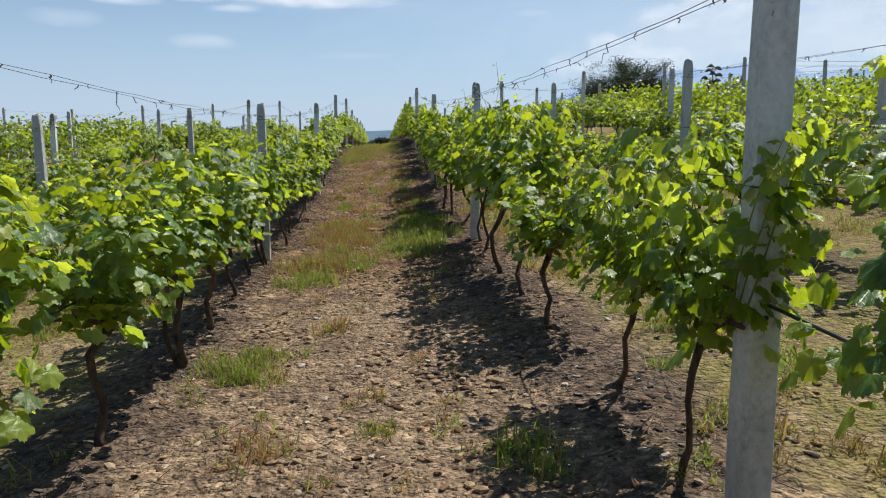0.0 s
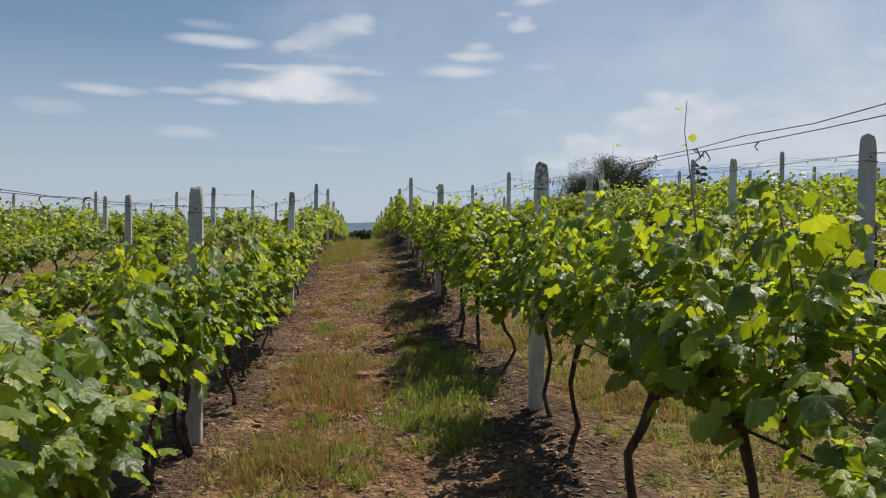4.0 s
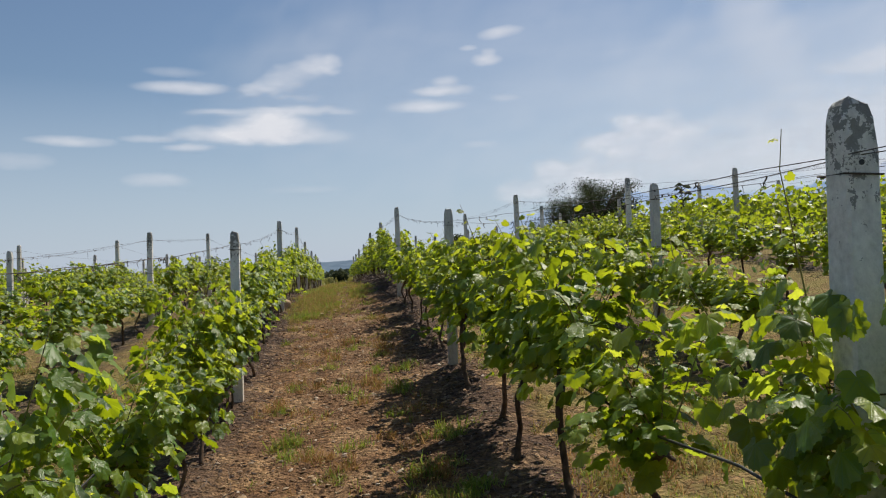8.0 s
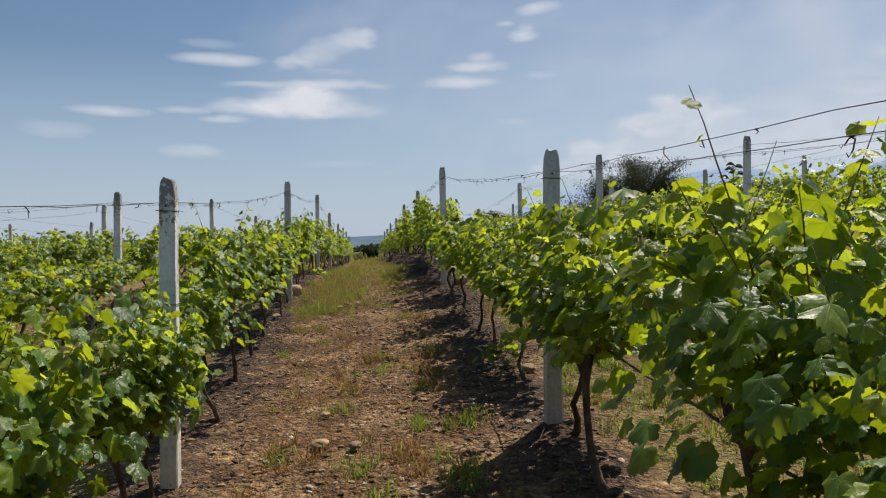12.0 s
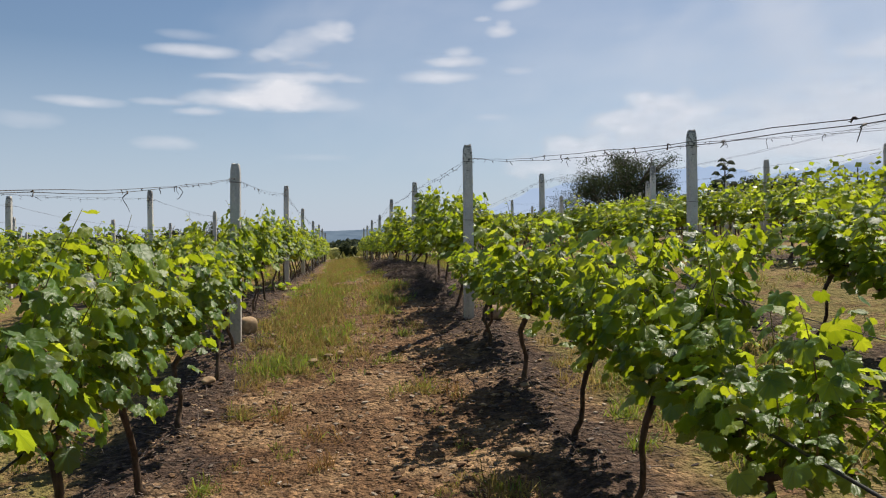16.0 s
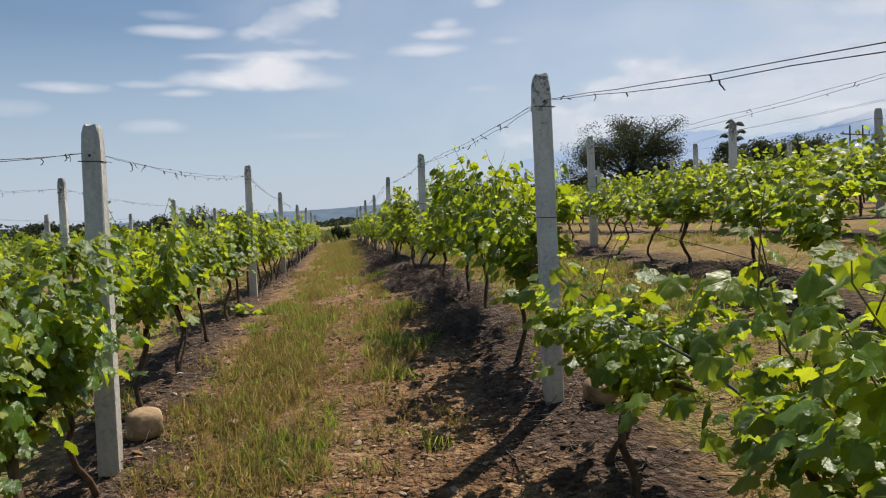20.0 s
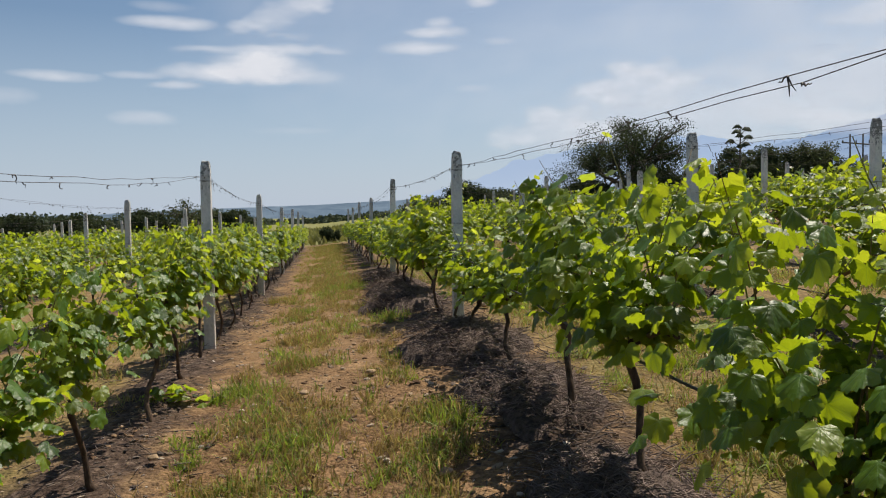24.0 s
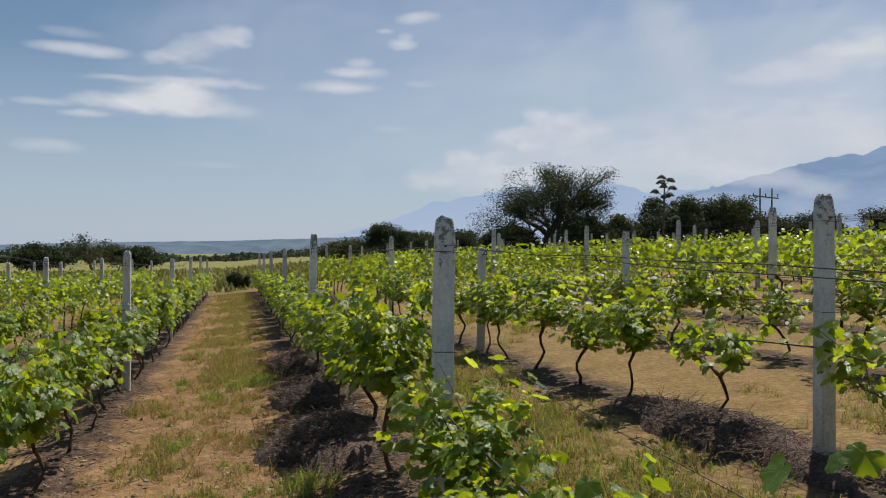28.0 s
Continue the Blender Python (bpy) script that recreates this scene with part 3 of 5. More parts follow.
# ---- vines ----
def outline(fine):
    """Five-lobed vine leaf, 1 wide; tip along +y, stalk at the origin."""
    half = ([(0, 0.60), (7, 0.535), (14, 0.555), (22, 0.475), (31, 0.465), (39, 0.53), (47, 0.575), (54, 0.52), (62, 0.535), (72, 0.455), (83, 0.46), (94, 0.50), (105, 0.535), (117, 0.475), (131, 0.48), (147, 0.43), (166, 0.33)] if fine
            else [(0, 0.60), (24, 0.46), (47, 0.57), (75, 0.44), (105, 0.53), (148, 0.44)])
    pts = [(math.radians(a), r) for a, r in half] + [(math.pi, 0.14)] + [(-math.radians(a), r) for a, r in half[:0:-1]]
    out = [(0, 0.0, 0.0)]
    for n, (a, r) in enumerate(pts):
        u, w = math.sin(a) * r, math.cos(a) * r + 0.1
        out.append((u, w + 0.12, -0.2 * abs(u) - 0.34 * max(0, w) ** 2 - 0.25 * u * u + 0.05 * math.sin(a * 5.0) + (0.012 if n % 2 else -0.012)))
    out[0] = (0, 0.12, 0.03)
    v = np.array(out)
    n = len(out) - 1
    return v, np.array([(0, 1 + i, 1 + (i + 1) % n) for i in range(n)])[:, ::-1]


FINE_V, FINE_F = outline(True)
MID_V, MID_F = outline(False)
FAR_V = np.array([(0, 0, 0), (0.48, 0.35, -0.12), (0, 0.82, -0.18), (-0.48, 0.35, -0.12)], float)
FAR_F = np.array([(0, 1, 2), (0, 2, 3)])


def leaves(spec, tv, tf):
    """One mesh's arrays for many leaves. spec rows: place 3, normal 3, tip direction 3, size."""
    s = np.asarray(spec, float)
    n = s[:, 3:6] / np.linalg.norm(s[:, 3:6], axis=1, keepdims=True)
    d = s[:, 6:9] - (s[:, 6:9] * n).sum(1, keepdims=True) * n
    d /= np.linalg.norm(d, axis=1, keepdims=True) + 1e-9
    side = np.cross(d, n)
    base = np.stack([side, d, n], 1)
    v = s[:, None, :3] + np.einsum("vk,lkc->lvc", tv, base) * s[:, 9, None, None]
    f = tf[None] + (np.arange(len(s)) * len(tv))[:, None, None]
    return v.reshape(-1, 3), f.reshape(-1, tf.shape[1])


def blade_places(me, tv):
    """Stores on each vertex where it lies on its leaf's blade."""
    one = np.stack([tv[:, 0], tv[:, 1] - 0.12, np.ones(len(tv))], 1)
    at = me.attributes.new("leaf_at", "FLOAT_VECTOR", "POINT")
    at.data.foreach_set("vector", np.tile(one, (len(me.vertices) // len(tv), 1)).ravel().astype(np.float32))
    return me


def leaf_matrix(row):
    p, n, d = Vector(row[:3]), Vector(row[3:6]).normalized(), Vector(row[6:9])
    d = (d - d.dot(n) * n).normalized()
    side = d.cross(n)
    m = Matrix((side, d, n)).transposed().to_4x4()
    return Matrix.Translation(p) @ m @ Matrix.Scale(row[9], 4)


def plan_vine(rng, vigour=1.0, tall=0, low=0.0):
    """Numbers of one vine: trunk, arms, shoots and the leaves on them; the row runs along y."""
    head = 0.64 + rng.uniform(-0.05, 0.06) - low * 0.25
    lean = rng.choice((-1, 1)) * rng.uniform(0.05, 0.34)
    bow, twist, turn = rng.uniform(-0.13, 0.13), rng.uniform(0.015, 0.045), rng.uniform(0, 6.28)
    sx = rng.uniform(-0.12, 0.12)
    trunk = [(sx * math.sin(t * 3.1) + twist * math.sin(t * 8 + turn) + rng.uniform(-0.012, 0.012), lean * t + bow * math.sin(t * 3.14) + twist * math.cos(t * 7 + turn) + rng.uniform(-0.016, 0.016), -0.06 + (head + 0.06) * t) for t in (0, 0.1, 0.25, 0.42, 0.6, 0.78, 1.0)]
    top = Vector(trunk[-1])
    arms = []
    for s in (-1, 1):
        length = rng.uniform(0.45, 0.62)
        arms.append([tuple(top + Vector((rng.uniform(-0.02, 0.02), s * length * t, 0.16 * math.sin(t * 1.6) + rng.uniform(-0.015, 0.015)))) for t in (0, 0.2, 0.45, 0.7, 1.0)])
    shoots, spec = [], []
    count = int(13 * vigour + 2)
    whips = 3 if vigour > 0.8 else 2
    for i in range(count):
        arm = arms[i % 2]
        t = rng.uniform(0.05, 1.0)
        q = t * 4
        a, b = Vector(arm[min(int(q), 3)]), Vector(arm[min(int(q), 3) + 1])
        p = a.lerp(b, q - int(q) if q < 4 else 1)
        side = rng.choice((-1, 1))
        droop = rng.random() < 0.32 + low * 0.4
        way = Vector((side * rng.uniform(0.05, 0.5), rng.uniform(-0.5, 0.5), 1.0)).normalized()
        length = rng.uniform(0.55, 0.92) * (0.75 + 0.25 * vigour) * (1 - low * 0.2)
        whip = tall <= i < tall + whips
        if whip:
            length, droop, way = rng.uniform(0.78, 1.0) * (1 - 0.3 * low), False, Vector((side * rng.uniform(0.02, 0.3), rng.uniform(-0.3, 0.3), 1)).normalized()
        if tall and i < tall:
            length, droop, way = rng.uniform(1.05, 1.15), False, Vector((side * 0.08, rng.uniform(-0.15, 0.15), 1)).normalized()
        pts = [p.copy()]
        steps = 9
        for k in range(steps):
            way = (way + Vector((side * 0.05, rng.uniform(-0.09, 0.09), -0.26 if droop and k > 2 else 0.03)) + Vector((rng.uniform(-0.07, 0.07), 0, 0))).normalized()
            if i < tall:
                way = (way + Vector((rng.uniform(-0.16, 0.16), rng.uniform(-0.16, 0.16), -0.55 if k == steps - 1 else 0.1))).normalized()
            p = p + way * (length / steps)
            if abs(p.x) > 0.36:
                p.x = math.copysign(0.36, p.x)
            p.z = max(p.z, head + 0.05 - 0.3 * low)
            pts.append(p.copy())
        shoots.append(pts)
        for k in range(1, steps + 1):
            grown = k / steps
            for j in range(3 if grown > 0.8 else 4):
                out = Vector((rng.gauss(0, 0.7) + side * 0.35, rng.gauss(0, 0.7), rng.uniform(-0.3, 0.35)))
                out.normalize()
                reach = rng.uniform(0.03, 0.15) if grown < 0.85 else rng.uniform(0.015, 0.05)
                if i < tall + whips and grown > 0.5:
                    reach = 0.022
                at = pts[k].lerp(pts[k - 1], rng.random()) + out * reach
                size = rng.uniform(0.052, 0.128) * (1.0 if grown < 0.7 else 1.45 - 0.75 * grown)
                if whip and grown > 0.5:
                    size *= 1.25 - 0.6 * grown
                    if j > (0 if grown > 0.85 else 1):
                        continue
                if tall and i < tall and grown > 0.5:
                    size *= 1.4 - grown
                    if j > (grown < 0.9):
                        continue
                face = Vector((out.x * 0.6, out.y * 0.5, 1.0)) + Vector((rng.gauss(0, 0.45), rng.gauss(0, 0.45), rng.gauss(0, 0.3)))
                tip = Vector((out.x, out.y, -0.4 + rng.gauss(0, 0.35)))
                spec.append((*at, *face, *tip, size, float(grown > rng.uniform(0.55, 0.85))))
    # leaves that hang from the arms and close the hedge's sides
    for i in range(int(135 * vigour)):
        y = rng.uniform(-0.62, 0.62)
        z = head + rng.uniform(0.06, 0.84) * (1 - 0.4 * low)
        x = rng.choice((-1, 1)) * (0.06 + 0.3 * math.sqrt(rng.random()))
        out = Vector((math.copysign(1, x), rng.gauss(0, 0.6), 0))
        face = Vector((out.x * 0.75, out.y * 0.5, 0.8)) + Vector((rng.gauss(0, 0.4), rng.gauss(0, 0.4), rng.gauss(0, 0.3)))
        spec.append((x, y + top.y * 0.5, z, *face, out.x * 0.5, out.y * 0.5, -0.8, rng.uniform(0.06, 0.125), float(rng.random() < 0.06)))
    return trunk, arms, shoots, spec


FINE_LEAVES = [blade_places(mesh_of("leaf", FINE_V * np.array((1, 1, k)), FINE_F, LEAF), FINE_V) for k in (0.6, 1.1, 1.7, -0.4)]
FINE_YOUNG = [blade_places(mesh_of("leaf", FINE_V * np.array((1, 1, k)), FINE_F, YOUNG_LEAF), FINE_V) for k in (0.5, 1.0, 1.6, -0.4)]


def build_vine(seed, vigour=1.0, tall=0, low=0.0, singles=0, detail=True):
    """A vine at the origin; singles: how many of its outer leaves are pieces of their own."""
    r = random.Random(seed)
    trunk, arms, shoots, spec = plan_vine(r, vigour, tall, low)
    if not detail:
        spec = [(*q[:9], q[9] * 1.17, q[10]) for q in spec if r.random() < 0.7]
    ob = new("grape_vine")
    ob.empty_display_size = 0.1
    k = 0.7 + 0.3 * r.random()
    part("trunk", mesh_of("trunk", *tube(trunk, [0.040 * k, 0.030 * k, 0.024 * k, 0.0225 * k, 0.022 * k, 0.025 * k, 0.031 * k], 8 if detail else 5), BARK), ob, "dark stringy bark")
    if detail and r.random() < 0.25:
        second = [(x * 0.6 + 0.05 * math.sin(3 * n / 6), y * 0.7 + 0.11 * (n / 6) - 0.03, z) for n, (x, y, z) in enumerate(trunk)]
        part("trunk", mesh_of("trunk", *tube(second, [0.026 * k, 0.021 * k, 0.018 * k, 0.017 * k, 0.016 * k, 0.016 * k, 0.018 * k], 7), BARK), ob, "thin second stem")
    if detail:
        for a in arms:
            part("arm", mesh_of("arm", *tube(a, [0.023, 0.019, 0.017, 0.014, 0.009], 7), BARK), ob)
        for n, s in enumerate(shoots):
            part("shoot", mesh_of("shoot", *tube(s, list(np.linspace(0.0055, 0.0014, len(s))), 5), SHOOT if n < tall or r.random() < 0.6 else CANE), ob)
    else:
        soup = Soup()
        for a in arms:
            soup.put(*tube(a, [0.023, 0.019, 0.017, 0.014, 0.009], 5))
        for s in shoots:
            soup.put(*tube(s[::2], list(np.linspace(0.0055, 0.002, len(s[::2]))), 3, False))
        part("cordon", soup.mesh("cordon", CANE), ob, "brown arms with thin upright canes")
    order = sorted(range(len(spec)), key=lambda i: -abs(spec[i][0]) - 0.6 * spec[i][2] + r.uniform(0, 0.35))
    alone = order[:singles]
    for i in alone:
        part("leaf", r.choice(FINE_YOUNG if spec[i][10] else FINE_LEAVES), ob, "", leaf_matrix(spec[i]))
    rest = [spec[i] for i in order[singles:]]
    for young, mat, name, text in ((0, LEAF, "foliage", "dense dark green lobed leaves"), (1, YOUNG_LEAF, "young_foliage", "yellow-green young leaves at the shoot tips")):
        some = [q for q in rest if q[10] == young]
        if some:
            tv, tf = (FINE_V, FINE_F) if detail else (MID_V, MID_F)
            part(name, blade_places(mesh_of(name, *leaves([q[:10] for q in some], tv, tf), mat), tv), ob, text)
    return ob


VINE_TAG = ("leafy green grapevine with a thin twisted dark trunk", "grapevine", "vines in the rows")
WEAK_TAG = ("stunted grapevine with few pale leaves", "grapevine", "vines in the rows")
near_full = [build_vine(40 + i, 1.0 + 0.08 * (i % 3), singles=62) for i in range(8)]
near_tall = [build_vine(55 + i, 1.0, tall=1, singles=62) for i in range(2)]
near_lean = [build_vine(70 + i, 0.64, singles=50) for i in range(4)]
near_weak = [build_vine(60 + i, 0.55, low=0.55, singles=45) for i in range(2)]
mid_full = [build_vine(80 + i, 1.0 + 0.1 * (i % 3), tall=(i == 1), detail=False) for i in range(8)]
mid_weak = [build_vine(95 + i, 0.45, low=0.4, detail=False) for i in range(2)]
used = set()


def stand(ob, m, tag):
    """The first use moves the built vine, later ones copy it."""
    if ob.name in used:
        ob = copy_thing(ob, m)
    else:
        ob.matrix_basis = m
        used.add(ob.name)
    return tagged(ob, *tag)


TALL_R = (10.0, 12.4, 17.2, 21.7, 25.5)
WEAK_R, WEAK_L = (26.6, 27.6, 32.4, 33.4, 34.4), (33.6, 39.8)
STEP = 1.22
vine_list = []
for k in (-3, -2, -1, 0, 1, 2):
    last = END_Y if k in (-1, 0) else 50.0
    n, y = 0, -1.2 if k in (-1, 0) else 4.0
    while y < last:
        r = random.Random(1000 * (k + 9) + n)
        vy = y + r.uniform(-0.12, 0.12)
        weak = any(abs(vy - w) < 0.6 for w in (WEAK_R if k == 0 else WEAK_L if k == -1 else ())) or (k not in (0, -1) and r.random() < 0.1)
        weak |= (k == 1 and (13.9 < vy < 17.6 or 33.2 < vy < 37.5))
        close = k in (-1, 0) and 3.0 < vy < 37.5
        x = row_x(k) + r.uniform(-0.04, 0.04)
        # a vine close to a post stands just before it and hides its middle
        for py in POST_Y:
            px, at = POSTS[k, py][:2]
            if abs(vy - at) < 0.45:
                vy = at - (0.9 if (k, py) == (0, 28.3) else 0.3)
                x = px + math.copysign(0.03, px)
        size = r.uniform(0.99, 1.1) if k == -1 and vy < 17 else r.uniform(1.0, 1.08) if k == 0 and 29.8 < vy < 32.0 else r.uniform(0.8, 0.88) if k == 0 and vy < 7.7 else r.uniform(0.92, 1.0) if k == 0 and vy < 9 else r.uniform(1.0, 1.1) if k == 0 and vy < 13.4 else r.uniform(0.86, 0.97) if k == 0 and vy > 20 else r.uniform(0.9, 1.03)
        thin = 0.86 if (k == -1 and vy > 10.5) or (k == 0 and vy < 14) else 1.0
        if k not in (0, -1) and vy > 26:
            size *= 0.92
        m = pose(x, vy, gz(x, vy) + 0.02, r.uniform(-2, 2), r.uniform(-3, 3), r.choice((0, 180)) + r.uniform(-9, 9)) @ Matrix.Diagonal((size * thin, size, size * r.uniform(0.86, 1.03), 1))
        high = k == 0 and any(abs(vy - w) < 0.6 for w in TALL_R)
        lean = (k == 0 and (13.4 < vy < 15.3 or (vy > 19.5 and r.random() < 0.25))) or (k == -1 and (30.0 < vy < 37.0 or (vy > 17 and r.random() < 0.25)))
        pool = (near_weak if weak else near_tall if high else near_lean if lean else near_full) if close else (mid_weak if weak else mid_full)
        stand(pool[r.randrange(len(pool))], m, WEAK_TAG if weak else VINE_TAG)
        n += 1
        y += STEP
for ob in near_full + near_tall + near_lean + near_weak + mid_full + mid_weak:
    if ob.name not in used:
        for c in ob.children:
            bpy.data.objects.remove(c)
        bpy.data.objects.remove(ob)

# the rows farther off, too many to count
rows, stems = [], Soup()
rn = np.random.default_rng(5)
for k in range(-16, 19):
    x = row_x(k)
    y0 = 50.0 if k in (-3, -2, 1, 2) else 6.0 if abs(k) < 8 else 14.0
    if k in (-1, 0):
        continue
    ys = np.arange(y0, END_Y, STEP)
    far = abs(x) / 10 + 1
    per = int(max(60, 190 / far ** 0.6))
    size = 0.125 * (170 / per) ** 0.42
    for y in ys:
        n = max(10, int(per * rn.uniform(0.6, 1.2)))
        py = y + rn.uniform(-0.75, 0.75, n)
        px = x + rn.normal(0, 0.19, n)
        hz = np.where(rn.random(n) < 0.08, rn.uniform(1.3, 1.65, n), 0.6 + 0.84 * rn.beta(1.5, 1.3, n))
        pz = gz(x, y) + hz
        nor = np.stack([(px - x) * 2 + rn.normal(0, 0.5, n), rn.normal(0, 0.6, n), 0.75 + rn.normal(0, 0.3, n)], 1)
        tip = np.stack([(px - x) * 2 + rn.normal(0, 0.4, n), rn.normal(0, 0.6, n), np.full(n, -0.5)], 1)
        rows.append(np.concatenate([np.stack([px, py, pz], 1), nor, tip, (size * rn.uniform(0.7, 1.25, n))[:, None]], 1))
        if abs(k) < 8:
            b = (x + rn.uniform(-0.05, 0.05), y + rn.uniform(-0.1, 0.1), gz(x, y) - 0.03)
            stems.put(*tube([b, (b[0] + rn.uniform(-0.05, 0.05), b[1] + rn.uniform(-0.1, 0.1), b[2] + 0.35), (x, y, b[2] + 0.72)], [0.026, 0.021, 0.02], 4, False))
v, f = leaves(np.concatenate(rows), FAR_V, FAR_F)
tagged(new("vine_rows", mesh_of("vine_rows", v, f, LEAF, False)), "long parallel rows of green grapevines", "vine rows", kind="stuff")
tagged(new("vine_stems", stems.mesh("vine_stems", BARK)), "thin dark trunks under the farther vine rows", "vine stems", kind="stuff")


# ---- low shoots and stones along the walk ----
def young_vine(x, y, toward, n, seed, label):
    r = random.Random(seed)
    ob = new("young_vine")
    ob.location = (x, y, gz(x, y))
    p, way, pts, spec = Vector((0, 0, -0.02)), Vector((toward[0], toward[1], 1.2)).normalized(), [], []
    for i in range(8):
        pts.append(p.copy())
        way = (way + Vector((toward[0] * 0.3, toward[1] * 0.3, -0.22))).normalized()
        p = p + way * 0.085
    part("stem", mesh_of("stem", *tube(pts, list(np.linspace(0.008, 0.002, 8)), 6), CANE), ob)
    for i in range(n):
        at = pts[1 + r.randrange(7)] + Vector((r.gauss(0, 0.06), r.gauss(0, 0.06), r.uniform(-0.02, 0.07)))
        row = (*at, r.gauss(0, 0.4), r.gauss(0, 0.4), 0.8, r.gauss(0, 1), r.gauss(0, 1), -0.2, r.uniform(0.06, 0.12))
        part("leaf", r.choice(FINE_LEAVES), ob, "", leaf_matrix(row))
    tagged(ob, label, "grapevine", "low vine shoots")


young_vine(1.4, 22.6, (-0.35, -0.3), 26, 3, "small leafy vine shoot sprouting from the soil")
young_vine(-1.42, 33.6, (0.8, -0.2), 24, 4, "low yellow-green vine shoot trailing over the soil")


def boulder(x, y, size, seed, label, turn=0):
    r = random.Random(seed)
    v, f = lump(r, size, 0.22 if max(size) > 0.1 else 0.3, 3, 0.8 if max(size) > 0.1 else 1.0)
    ob = new("rock", mesh_of("rock", v, f, ROCK))
    ob.matrix_basis = pose(x, y, gz(x, y) + size[2] * 0.5 + 0.03, 0, 0, turn)
    return tagged(ob, label, "rock", "field stones")


boulder(1.53, 28.2, (0.12, 0.095, 0.08), 1, "large rounded brown rock beside a concrete post", 15)
boulder(-1.22, 28.88, (0.115, 0.09, 0.105), 6, "large tan rock beside a concrete post", 40)
r = random.Random(77)
for i in range(34):
    x = r.choice((-1, 1)) * r.uniform(0.1, 1.25)
    y = r.uniform(5.5, 40)
    s = r.uniform(0.02, 0.042)
    boulder(x, y, (s * r.uniform(0.9, 1.5), s, s * 0.5), 100 + i, "small pale field stone lying on the soil", r.uniform(0, 180))
for x, y, s in ((1.42, 22.3, 0.075), (-1.28, 26.6, 0.07), (0.9, 24.2, 0.06), (-0.35, 21.0, 0.07), (-0.1, 20.9, 0.05), (0.35, 15.3, 0.06), (-0.05, 15.5, 0.055), (1.75, 30.3, 0.06), (1.85, 36.7, 0.08)):
    boulder(x, y, (s * 1.1, s * 0.8, s * 0.45), int(y * 10), "pale field stone half sunk in the soil", y * 37)

# pebbles and clods
base_stone = [lump(random.Random(i), (1, 1, 0.65), 0.35, 1) for i in range(6)]
STONE_V, STONE_F = [np.array([tuple(c) for c in v]) for v, f in base_stone], np.array(base_stone[0][1])


def strewn(name, x, y, size, long, flat, sink, mat, label, category, rn):
    """Many small pieces lying on the ground, in one mesh."""
    n = len(x)
    a = rn.uniform(0, 6.283, n)
    c, d = np.cos(a) * size, np.sin(a) * size
    tilt = rn.normal(0, 0.25, n)
    v = np.array(STONE_V)[np.arange(n) % 6]
    q = np.stack([v[..., 0] * (c * long)[:, None] - v[..., 1] * (d / long)[:, None], v[..., 0] * (d * long)[:, None] + v[..., 1] * (c / long)[:, None],
                  (v[..., 2] * flat + v[..., 0] * tilt[:, None]) * size[:, None]], -1)
    q += np.stack([x, y, gz_many(x, y) + size * sink], 1)[:, None]
    f = STONE_F[None] + (np.arange(n) * v.shape[1])[:, None, None]
    me = mesh_of(name, q.reshape(-1, 3), f.reshape(-1, 3), mat, False)
    tagged(new(name, me), label, category, kind="stuff")


rn = np.random.default_rng(8)
CLOD = grit("soil clod", [(0.0, (0.085, 0.046, 0.026)), (0.5, (0.2, 0.12, 0.066)), (0.9, (0.34, 0.23, 0.135)), (1.0, (0.42, 0.31, 0.2))])
PEBBLE = grit("pebble", [(0.0, (0.17, 0.115, 0.075)), (0.6, (0.3, 0.225, 0.155)), (0.93, (0.42, 0.34, 0.255)), (1.0, (0.58, 0.51, 0.43))])
n = 36000
x = np.where(rn.random(n) < 0.86, rn.uniform(-1.45, 1.6, n), rn.uniform(-2.6, 3.1, n))
y = 4.0 + 35 * rn.random(n) ** 1.1
keep = (np.sin(x * 3.1 + np.sin(y * 1.9)) + np.sin(y * 2.3 + 1.7 * np.sin(x * 2.7)) + rn.normal(0, 0.8, n) > 0.1 + np.clip((y - 29) * 0.35, 0, 1.6))
x, y = x[keep], y[keep]
n = len(x)
strewn("soil_clods", x, y, 0.005 + 0.026 * rn.random(n) ** 3, rn.uniform(1.0, 1.4, n), 0.7, 0.15, CLOD, "crumbly brown clods of soil", "clods", rn)
n = 6500
x = np.where(rn.random(n) < 0.8, rn.normal(0, 0.75, n), rn.uniform(-2.6, 3.1, n))
strewn("pebbles", x, 4.0 + 36 * rn.random(n) ** 1.1, 0.005 + 0.024 * rn.random(n) ** 2.6, rn.uniform(1.0, 1.4, n), 0.75, 0.1, PEBBLE, "small pale pebbles scattered on the soil", "pebbles", rn)


